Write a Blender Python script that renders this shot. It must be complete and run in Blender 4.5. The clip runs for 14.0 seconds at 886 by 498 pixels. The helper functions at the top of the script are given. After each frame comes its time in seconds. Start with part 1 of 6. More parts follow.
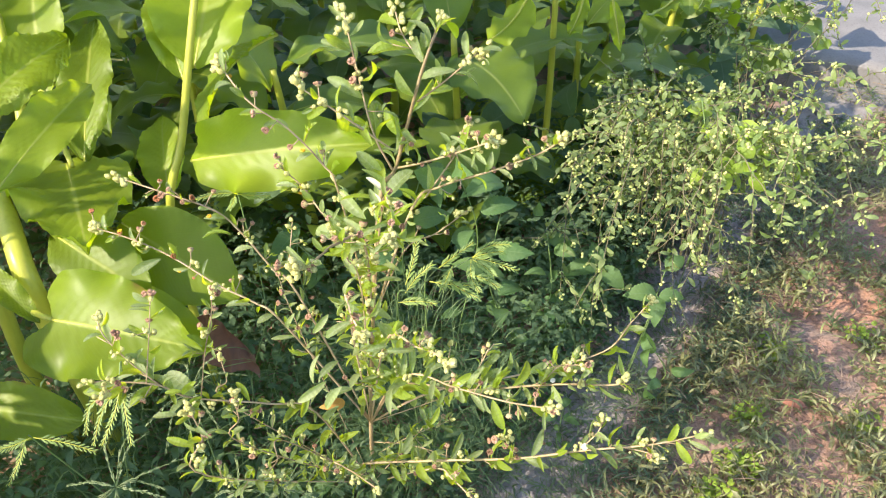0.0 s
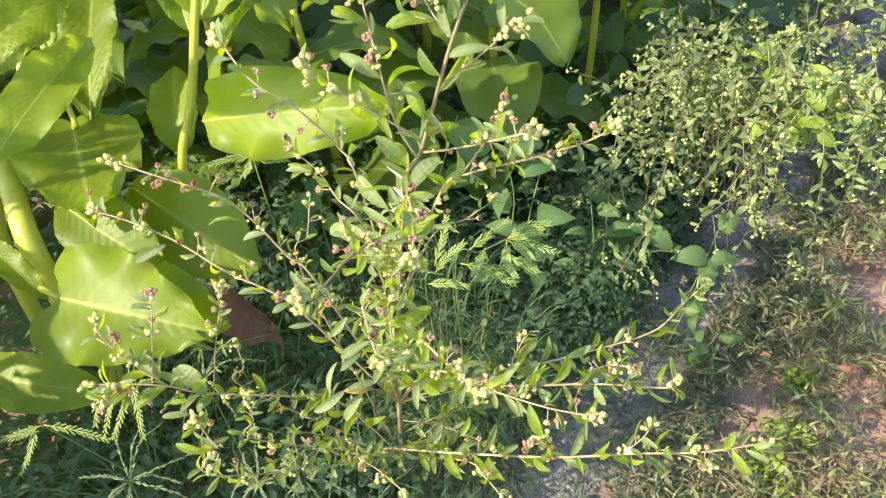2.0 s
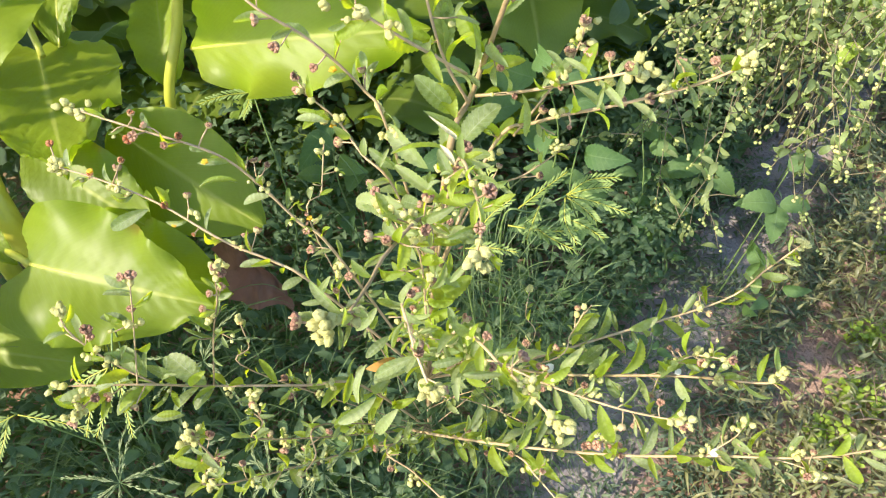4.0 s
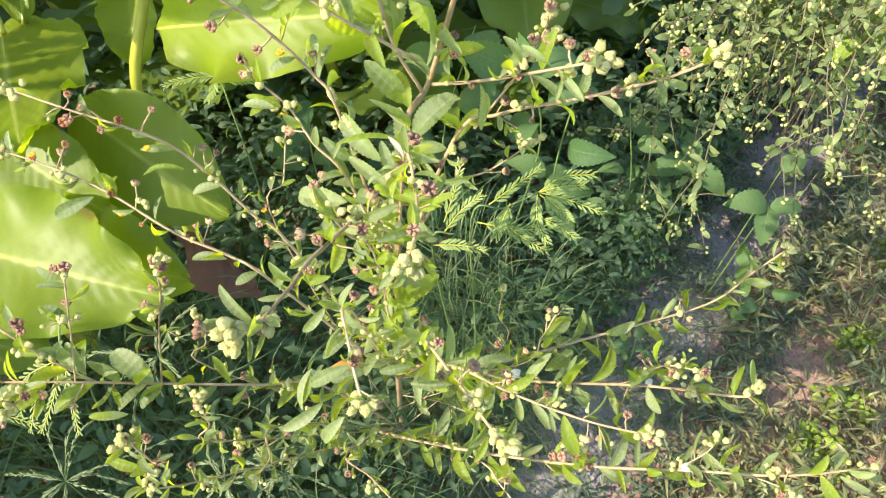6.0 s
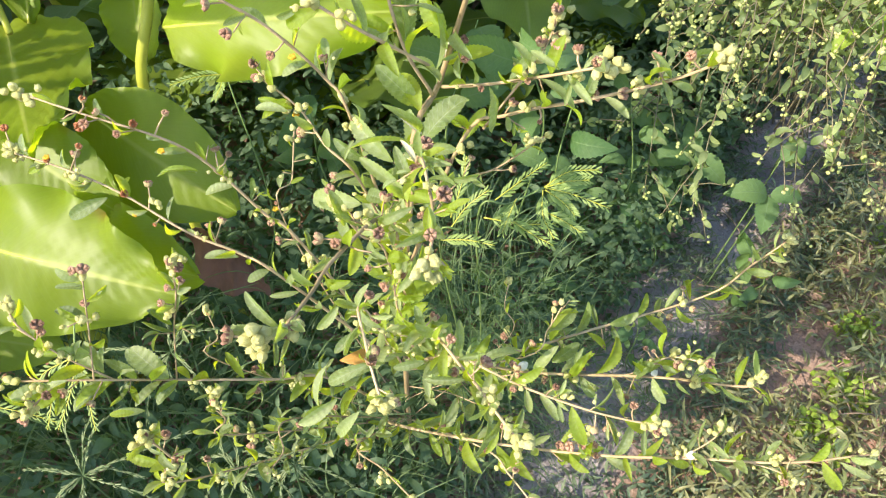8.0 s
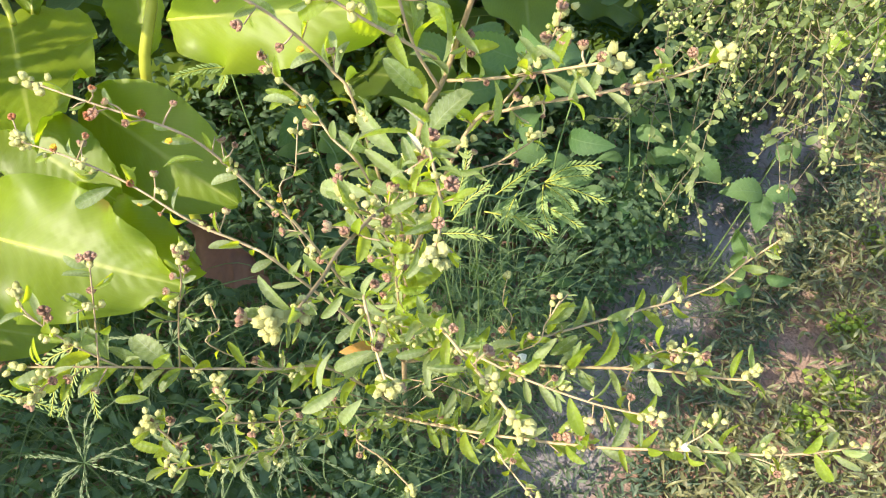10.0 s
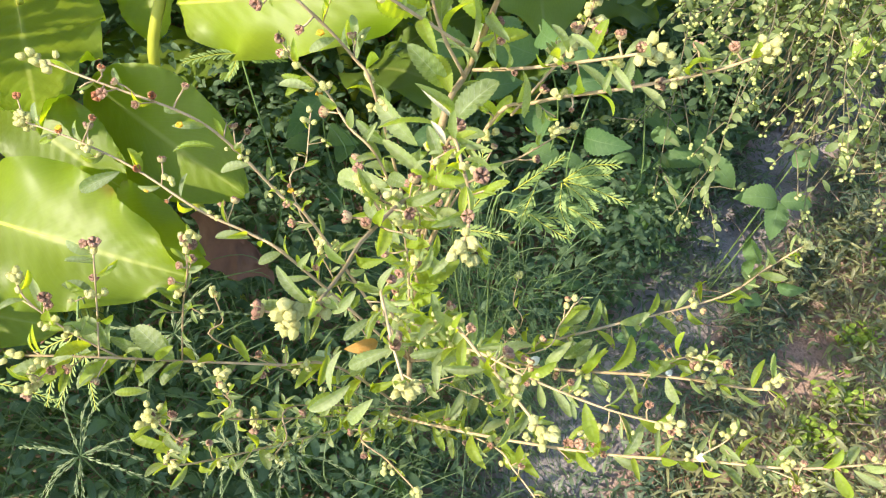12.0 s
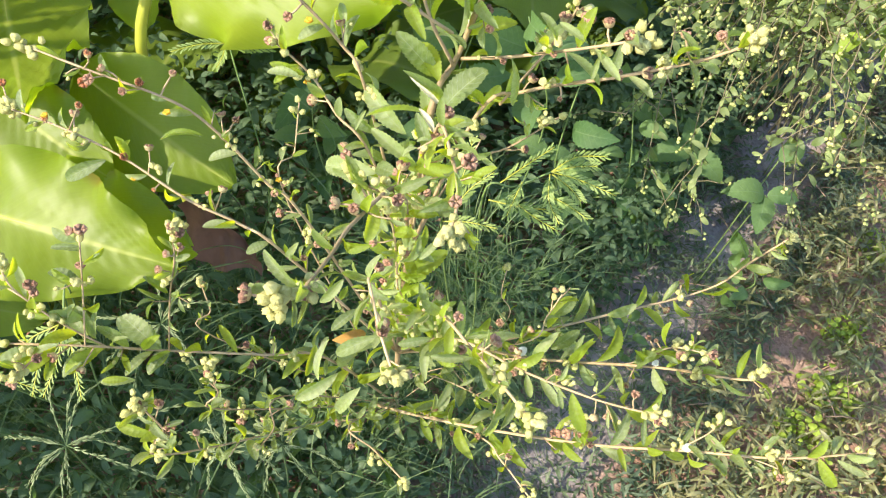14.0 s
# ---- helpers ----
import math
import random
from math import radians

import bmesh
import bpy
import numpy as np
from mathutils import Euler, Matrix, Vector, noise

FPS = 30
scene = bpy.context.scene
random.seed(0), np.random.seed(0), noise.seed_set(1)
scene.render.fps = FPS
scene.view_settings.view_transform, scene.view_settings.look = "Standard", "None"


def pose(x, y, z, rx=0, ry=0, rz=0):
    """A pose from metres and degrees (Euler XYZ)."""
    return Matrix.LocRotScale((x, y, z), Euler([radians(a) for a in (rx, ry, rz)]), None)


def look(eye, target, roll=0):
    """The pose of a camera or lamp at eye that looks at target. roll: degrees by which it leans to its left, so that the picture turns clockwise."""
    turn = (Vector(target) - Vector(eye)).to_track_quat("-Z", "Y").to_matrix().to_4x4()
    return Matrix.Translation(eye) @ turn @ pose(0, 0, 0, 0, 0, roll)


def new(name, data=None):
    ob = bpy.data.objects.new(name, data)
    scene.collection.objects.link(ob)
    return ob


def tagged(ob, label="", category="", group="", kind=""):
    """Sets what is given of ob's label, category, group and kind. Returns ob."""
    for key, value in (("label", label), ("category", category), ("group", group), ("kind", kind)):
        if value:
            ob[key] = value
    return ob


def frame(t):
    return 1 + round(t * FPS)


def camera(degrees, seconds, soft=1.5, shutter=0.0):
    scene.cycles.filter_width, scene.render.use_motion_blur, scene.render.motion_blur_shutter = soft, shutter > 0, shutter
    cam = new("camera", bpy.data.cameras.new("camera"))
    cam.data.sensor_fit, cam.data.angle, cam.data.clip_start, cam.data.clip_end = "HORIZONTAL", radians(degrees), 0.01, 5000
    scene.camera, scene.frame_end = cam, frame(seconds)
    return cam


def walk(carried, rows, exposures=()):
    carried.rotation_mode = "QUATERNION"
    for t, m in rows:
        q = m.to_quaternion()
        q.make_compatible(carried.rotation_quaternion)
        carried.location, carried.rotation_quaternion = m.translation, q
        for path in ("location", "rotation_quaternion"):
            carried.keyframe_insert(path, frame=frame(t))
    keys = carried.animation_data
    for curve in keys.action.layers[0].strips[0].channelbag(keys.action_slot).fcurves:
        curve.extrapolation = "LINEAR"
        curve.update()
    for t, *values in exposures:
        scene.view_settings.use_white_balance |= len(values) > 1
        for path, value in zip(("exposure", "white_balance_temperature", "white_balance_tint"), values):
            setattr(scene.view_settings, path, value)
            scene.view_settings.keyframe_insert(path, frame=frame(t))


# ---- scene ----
cam = camera(58.3, 14.0, 1.2)
METRES, EYE, TILT, LEAN, TURN = 0.5, 1.36, -38.0, 0.0, 0.0
ROWS = [
    (0.0, 0.0, 0.0, 0.0, -0.0, 0.0, -0.0),
    (0.5, 0.0204, 0.049, 0.0584, 0.95, -2.35, -0.04),
    (1.0, 0.0378, 0.1193, 0.0966, 1.87, -3.76, -0.06),
    (1.5, 0.0388, 0.1604, 0.1366, 2.38, -5.24, -0.04),
    (2.0, 0.0091, 0.2182, 0.163, 2.61, -6.16, 0.03),
    (2.5, -0.0416, 0.3681, 0.2008, 2.74, -7.16, 0.24),
    (3.0, -0.0825, 0.4364, 0.2187, 2.59, -8.11, 0.71),
    (3.5, -0.1002, 0.5293, 0.212, 2.63, -10.01, 1.14),
    (4.0, -0.0903, 0.5788, 0.2069, 2.86, -11.95, 0.37),
    (6.5, -0.0175, 0.6696, 0.2055, 3.27, -12.67, -0.98),
    (7.0, -0.0305, 0.6609, 0.2186, 3.12, -12.64, -0.63),
    (7.5, -0.0419, 0.6559, 0.2203, 3.08, -12.92, -0.38),
    (8.0, -0.0401, 0.6411, 0.2282, 3.0, -13.68, -0.37),
    (10.5, -0.0636, 0.616, 0.2213, 2.72, -13.79, -1.49),
    (11.0, -0.0762, 0.6286, 0.218, 2.83, -13.73, -1.99),
    (11.5, -0.0862, 0.6456, 0.2078, 2.95, -13.76, -2.5),
    (12.0, -0.0866, 0.6593, 0.2045, 2.93, -13.8, -2.79),
    (12.5, -0.0919, 0.6666, 0.1956, 2.77, -13.91, -2.88),
    (13.0, -0.094, 0.6598, 0.1932, 2.55, -14.02, -2.96),
    (13.5, -0.0876, 0.6727, 0.1906, 2.48, -14.07, -3.09),
    (14.0, -0.0846, 0.6558, 0.1947, 2.21, -14.06, -3.21),
]
walk(cam, [(t, pose(0, 0, EYE, TILT, LEAN, TURN) @ pose(METRES * x, METRES * y, METRES * z, 90 + pitch, roll, yaw)) for t, x, y, z, yaw, pitch, roll in ROWS])

# ---- daylight ----
SUN_AZ, SUN_EL = 210.0, 37.0   # degrees: where the sun stands, from +x towards +y, and its height
sun_way = Vector((math.cos(radians(SUN_AZ)) * math.cos(radians(SUN_EL)),
                  math.sin(radians(SUN_AZ)) * math.cos(radians(SUN_EL)), math.sin(radians(SUN_EL))))
sun = new("sun", bpy.data.lights.new("sun", "SUN"))
sun.data.energy, sun.data.angle, sun.data.color = 3.3, radians(0.6), (1.0, 0.875, 0.70)
sun.matrix_world = look(sun_way * 30, (0, 0, 0))
world = bpy.data.worlds.new("sky")
world.use_nodes = True
scene.world = world
sky = world.node_tree.nodes.new("ShaderNodeTexSky")
sky.sky_type, sky.sun_disc = "NISHITA", False
sky.sun_elevation, sky.sun_rotation = radians(SUN_EL), radians(90 - SUN_AZ)
sky.dust_density = 1.0
back = world.node_tree.nodes["Background"]
back.inputs["Strength"].default_value = 0.15
world.node_tree.links.new(sky.outputs[0], back.inputs[0])
scene.view_settings.exposure = 1.70


# ---- materials ----
def nodes_of(name):
    m = bpy.data.materials.new(name)
    m.use_nodes = True
    return m, m.node_tree.nodes, m.node_tree.links


def add(nodes, kind, **values):
    n = nodes.new("ShaderNode" + kind)
    for k, v in values.items():
        n.inputs[k.replace("_", " ")].default_value = v
    return n


def mixed(nodes, links, fac, a, b, blend="MIX"):
    """A colour mix; fac, a and b are sockets or values."""
    n = nodes.new("ShaderNodeMix")
    n.data_type, n.blend_type = "RGBA", blend
    for socket, v in ((n.inputs[0], fac), (n.inputs[6], a), (n.inputs[7], b)):
        if isinstance(v, bpy.types.NodeSocket):
            links.new(v, socket)
        else:
            socket.default_value = (*v, 1) if isinstance(v, tuple) else v
    return n.outputs[2]


def maths(nodes, links, op, a, b=0.0, c=0.0):
    n = nodes.new("ShaderNodeMath")
    n.operation = op
    for socket, v in zip(n.inputs, (a, b, c)):
        if isinstance(v, bpy.types.NodeSocket):
            links.new(v, socket)
        else:
            socket.default_value = v
    return n.outputs[0]


def ramp(nodes, links, fac, lo, hi):
    n = nodes.new("ShaderNodeMapRange")
    links.new(fac, n.inputs[0])
    n.inputs[1].default_value, n.inputs[2].default_value = lo, hi
    return n.outputs[0]


def leaf_material(name, dark, light, vein, glow, rough=0.45, thin=0.4, veins=9.0, island=False, sharp=0.35, brown=0.0, fuzz=0.0, side=0.4, patch=0.0, patch_colour=None, gloss=0.35, relief=0.35):
    """A leaf: light passes through it, with a midrib and side veins along its own UV, blotches, and a tone of its own."""
    m, nodes, links = nodes_of(name)
    bsdf = nodes["Principled BSDF"]
    uv = nodes.new("ShaderNodeUVMap")
    parts = nodes.new("ShaderNodeSeparateXYZ")
    links.new(uv.outputs[0], parts.inputs[0])
    across = maths(nodes, links, "ABSOLUTE", maths(nodes, links, "SUBTRACT", parts.outputs[0], 0.5))
    slant = maths(nodes, links, "SUBTRACT", parts.outputs[1], maths(nodes, links, "MULTIPLY", across, sharp))
    rib = maths(nodes, links, "ABSOLUTE", maths(nodes, links, "SINE", maths(nodes, links, "MULTIPLY", slant, veins * math.pi)))
    rib = ramp(nodes, links, rib, 0.28, 0.0)
    mid = ramp(nodes, links, across, 0.028, 0.008)
    lines = maths(nodes, links, "MAXIMUM", maths(nodes, links, "MULTIPLY", rib, side), mid)
    if island:
        one = nodes.new("ShaderNodeNewGeometry").outputs["Random Per Island"]
    else:
        one = nodes.new("ShaderNodeObjectInfo").outputs["Random"]
    where = nodes.new("ShaderNodeTexCoord")
    big = add(nodes, "TexNoise", Scale=14.0, Detail=3.0)
    fine = add(nodes, "TexNoise", Scale=220.0, Detail=2.0)
    links.new(where.outputs["Object"], big.inputs[0])
    links.new(where.outputs["Object"], fine.inputs[0])
    tone = maths(nodes, links, "ADD", maths(nodes, links, "MULTIPLY", one, 0.65), maths(nodes, links, "MULTIPLY", ramp(nodes, links, big.outputs[0], 0.3, 0.7), 0.35))
    colour = mixed(nodes, links, tone, dark, light)
    colour = mixed(nodes, links, maths(nodes, links, "MULTIPLY", ramp(nodes, links, fine.outputs[0], 0.4, 0.75), 0.25), colour, tuple(c * 0.55 for c in dark))
    if patch:
        wide = add(nodes, "TexNoise", Scale=5.0, Detail=2.0)
        links.new(where.outputs["Object"], wide.inputs[0])
        colour = mixed(nodes, links, maths(nodes, links, "MULTIPLY", ramp(nodes, links, wide.outputs[0], 0.35, 0.65), patch), colour, patch_colour or tuple(c * 0.5 for c in dark))
        stripe = maths(nodes, links, "SINE", maths(nodes, links, "MULTIPLY", slant, veins * 2.6 * math.pi))
        colour = mixed(nodes, links, maths(nodes, links, "MULTIPLY", ramp(nodes, links, stripe, -1.0, 1.0), 0.16), colour, tuple(c * 0.6 for c in dark))
    colour = mixed(nodes, links, maths(nodes, links, "MULTIPLY", lines, 0.6), colour, vein)
    if brown:
        spot = ramp(nodes, links, big.outputs[0], 0.66, 0.72)
        edge = maths(nodes, links, "MULTIPLY", ramp(nodes, links, across, 0.40, 0.5), spot)
        colour = mixed(nodes, links, maths(nodes, links, "MULTIPLY", edge, brown), colour, (0.16, 0.07, 0.02))
    links.new(colour, bsdf.inputs["Base Color"])
    bsdf.inputs["Roughness"].default_value = rough
    bsdf.inputs["Sheen Weight"].default_value = fuzz
    bsdf.inputs["Specular IOR Level"].default_value = gloss
    bump = add(nodes, "Bump", Strength=relief, Distance=0.0012)
    links.new(maths(nodes, links, "ADD", lines, maths(nodes, links, "MULTIPLY", fine.outputs[0], 0.4)), bump.inputs["Height"])
    links.new(bump.outputs[0], bsdf.inputs["Normal"])
    clear = add(nodes, "BsdfTranslucent")
    links.new(mixed(nodes, links, maths(nodes, links, "MULTIPLY", lines, 0.5), mixed(nodes, links, tone, tuple(c * 0.7 for c in glow), glow), tuple(c * 0.55 for c in glow)), clear.inputs[0])
    both = add(nodes, "MixShader", Fac=thin)
    links.new(bsdf.outputs[0], both.inputs[1])
    links.new(clear.outputs[0], both.inputs[2])
    links.new(both.outputs[0], nodes["Material Output"].inputs[0])
    return m


def plain_material(name, dark, light, rough=0.7, scale=60.0, relief=0.4, stretch=(1, 1, 1), island=False, thin=0.0):
    """Bark, straw, stone, fruit: two scales of noise in the colour and in the relief."""
    m, nodes, links = nodes_of(name)
    bsdf = nodes["Principled BSDF"]
    where = nodes.new("ShaderNodeTexCoord")
    turn = nodes.new("ShaderNodeMapping")
    turn.inputs["Scale"].default_value = stretch
    links.new(where.outputs["Object"], turn.inputs[0])
    big, fine = add(nodes, "TexNoise", Scale=scale * 0.22, Detail=4.0), add(nodes, "TexNoise", Scale=scale * 3.0, Detail=3.0)
    links.new(turn.outputs[0], big.inputs[0])
    links.new(turn.outputs[0], fine.inputs[0])
    one = nodes.new("ShaderNodeNewGeometry").outputs["Random Per Island"] if island else nodes.new("ShaderNodeObjectInfo").outputs["Random"]
    tone = maths(nodes, links, "ADD", maths(nodes, links, "MULTIPLY", one, 0.5), maths(nodes, links, "MULTIPLY", ramp(nodes, links, big.outputs[0], 0.3, 0.7), 0.5))
    colour = mixed(nodes, links, tone, dark, light)
    colour = mixed(nodes, links, maths(nodes, links, "MULTIPLY", ramp(nodes, links, fine.outputs[0], 0.5, 0.8), 0.4), colour, tuple(c * 0.5 for c in dark))
    links.new(colour, bsdf.inputs["Base Color"])
    bsdf.inputs["Roughness"].default_value = rough
    bump = add(nodes, "Bump", Strength=relief, Distance=0.002)
    links.new(fine.outputs[0], bump.inputs["Height"])
    links.new(bump.outputs[0], bsdf.inputs["Normal"])
    if thin:
        clear, both = add(nodes, "BsdfTranslucent"), add(nodes, "MixShader", Fac=thin)
        links.new(colour, clear.inputs[0])
        links.new(bsdf.outputs[0], both.inputs[1])
        links.new(clear.outputs[0], both.inputs[2])
        links.new(both.outputs[0], nodes["Material Output"].inputs[0])
    return m


CANNA = leaf_material("canna_leaf", (0.14, 0.22, 0.012), (0.30, 0.365, 0.03), (0.46, 0.49, 0.11), (0.62, 0.77, 0.01), rough=0.46, thin=0.48, veins=26, sharp=0.9, brown=0.9, side=0.30, patch=0.45, gloss=0.4, relief=0.12)
# the canna leaf again, its colours darkened for the shade further back
CANNA_SHADED = leaf_material("shaded_canna_leaf", (0.08, 0.145, 0.022), (0.20, 0.27, 0.04), (0.30, 0.35, 0.10), (0.46, 0.60, 0.02), rough=0.42, thin=0.4, veins=26, sharp=0.9, brown=0.9, side=0.25, patch=0.4, gloss=0.45)
STALK = plain_material("canna_stalk", (0.36, 0.38, 0.04), (0.56, 0.55, 0.09), rough=0.35, scale=30, relief=0.15, stretch=(1, 1, 0.1), thin=0.25)
STEM = plain_material("herb_stem", (0.09, 0.15, 0.04), (0.17, 0.24, 0.07), rough=0.6, scale=60, relief=0.2)
DRY = plain_material("dry_canna_leaf", (0.07, 0.03, 0.02), (0.17, 0.08, 0.05), rough=0.8, scale=25, relief=0.6, stretch=(1, 0.2, 1))
SIDA = leaf_material("shrub_leaf", (0.05, 0.095, 0.035), (0.30, 0.345, 0.17), (0.46, 0.50, 0.27), (0.60, 0.76, 0.02), rough=0.42, thin=0.46, veins=9, fuzz=0.12, side=0.65, gloss=0.5)
PALE = leaf_material("pale_dry_leaf", (0.46, 0.44, 0.30), (0.66, 0.64, 0.48), (0.6, 0.58, 0.4), (0.5, 0.5, 0.25), rough=0.6, thin=0.35, veins=9, fuzz=0.2, side=0.5)
YOUNG = leaf_material("young_shrub_leaf", (0.11, 0.19, 0.02), (0.30, 0.39, 0.06), (0.48, 0.54, 0.18), (0.70, 0.80, 0.01), rough=0.40, thin=0.58, veins=9, side=0.65, gloss=0.5)
TWIG = plain_material("shrub_twig", (0.20, 0.145, 0.065), (0.58, 0.42, 0.25), rough=0.75, scale=90, stretch=(1, 1, 1))
BUSH_TWIG = plain_material("bush_twig", (0.09, 0.085, 0.045), (0.22, 0.18, 0.10), rough=0.75, scale=90)
BUD = plain_material("green_bud", (0.62, 0.60, 0.19), (0.88, 0.84, 0.42), rough=0.9, scale=260, relief=0.6, thin=0.35)
POD = plain_material("ripe_pod", (0.27, 0.125, 0.075), (0.74, 0.44, 0.30), rough=0.85, scale=300, relief=0.7, thin=0.15)
POD_ORANGE = plain_material("orange_pod", (0.42, 0.13, 0.05), (0.85, 0.38, 0.18), rough=0.85, scale=300, relief=0.7, thin=0.2)
CALYX = plain_material("pod_calyx", (0.46, 0.38, 0.17), (0.76, 0.60, 0.36), rough=0.85, scale=260, relief=0.5, thin=0.35)
PETAL = plain_material("yellow_petal", (0.75, 0.42, 0.02), (0.85, 0.60, 0.05), rough=0.6, scale=200, thin=0.4)
WHITE = plain_material("white_petal", (0.75, 0.73, 0.66), (0.85, 0.84, 0.80), rough=0.6, scale=150, thin=0.3)
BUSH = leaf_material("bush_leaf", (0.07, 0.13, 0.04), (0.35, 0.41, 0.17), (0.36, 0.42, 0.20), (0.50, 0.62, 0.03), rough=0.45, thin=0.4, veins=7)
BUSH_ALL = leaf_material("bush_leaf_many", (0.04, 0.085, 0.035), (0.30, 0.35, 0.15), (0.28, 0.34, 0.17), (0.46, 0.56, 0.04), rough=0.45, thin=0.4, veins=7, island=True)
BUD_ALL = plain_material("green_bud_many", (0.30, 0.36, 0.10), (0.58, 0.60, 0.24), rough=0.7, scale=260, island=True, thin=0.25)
WEED = leaf_material("weed_leaf", (0.042, 0.085, 0.05), (0.115, 0.17, 0.088), (0.16, 0.22, 0.13), (0.18, 0.32, 0.05), rough=0.55, thin=0.35, veins=7, island=True, gloss=0.25)
HERB = leaf_material("herb_leaf", (0.04, 0.10, 0.04), (0.11, 0.18, 0.065), (0.17, 0.25, 0.11), (0.34, 0.50, 0.03), gloss=0.25, rough=0.58, thin=0.32, veins=9, side=0.7)
MAT_LEAF = leaf_material("mat_leaf", (0.045, 0.075, 0.035), (0.31, 0.33, 0.13), (0.32, 0.34, 0.18), (0.36, 0.38, 0.05), rough=0.42, thin=0.25, veins=5, island=True, patch=0.3, patch_colour=(0.24, 0.14, 0.08), gloss=0.5)
# the mat's narrow leaf with the strip's shade put into its colours
SHADED_STRIP_LEAF = leaf_material("shaded_strip_leaf", (0.05, 0.085, 0.05), (0.15, 0.19, 0.11), (0.18, 0.22, 0.13), (0.22, 0.30, 0.06), rough=0.5, thin=0.25, veins=5, island=True, gloss=0.4)
CLOVER = leaf_material("clover_leaf", (0.16, 0.26, 0.03), (0.34, 0.44, 0.06), (0.36, 0.44, 0.14), (0.45, 0.58, 0.04), rough=0.5, thin=0.35, veins=6, island=True)
GRASS = leaf_material("grass_blade", (0.06, 0.11, 0.045), (0.17, 0.23, 0.10), (0.2, 0.28, 0.12), (0.26, 0.38, 0.06), rough=0.55, thin=0.3, veins=3, island=True)
FEATHER = leaf_material("feather_leaf", (0.16, 0.25, 0.06), (0.32, 0.40, 0.15), (0.36, 0.44, 0.16), (0.45, 0.58, 0.06), rough=0.55, thin=0.35, veins=3, island=True)
CHAFF = leaf_material("seed_chaff", (0.15, 0.20, 0.09), (0.32, 0.37, 0.20), (0.3, 0.36, 0.2), (0.34, 0.42, 0.12), rough=0.6, thin=0.35, veins=3, island=True)
STRAW = plain_material("straw", (0.14, 0.085, 0.055), (0.36, 0.26, 0.17), rough=0.85, scale=120, island=True)
ORANGE = leaf_material("orange_leaf", (0.50, 0.24, 0.06), (0.66, 0.38, 0.10), (0.6, 0.42, 0.16), (0.8, 0.48, 0.05), rough=0.6, thin=0.4, veins=7)
FALLEN = leaf_material("fallen_leaf", (0.22, 0.09, 0.06), (0.36, 0.17, 0.12), (0.30, 0.16, 0.10), (0.34, 0.14, 0.07), rough=0.7, thin=0.2, veins=7)
STONE = plain_material("pale_concrete", (0.11, 0.105, 0.105), (0.23, 0.215, 0.21), rough=0.9, scale=40, relief=0.7)


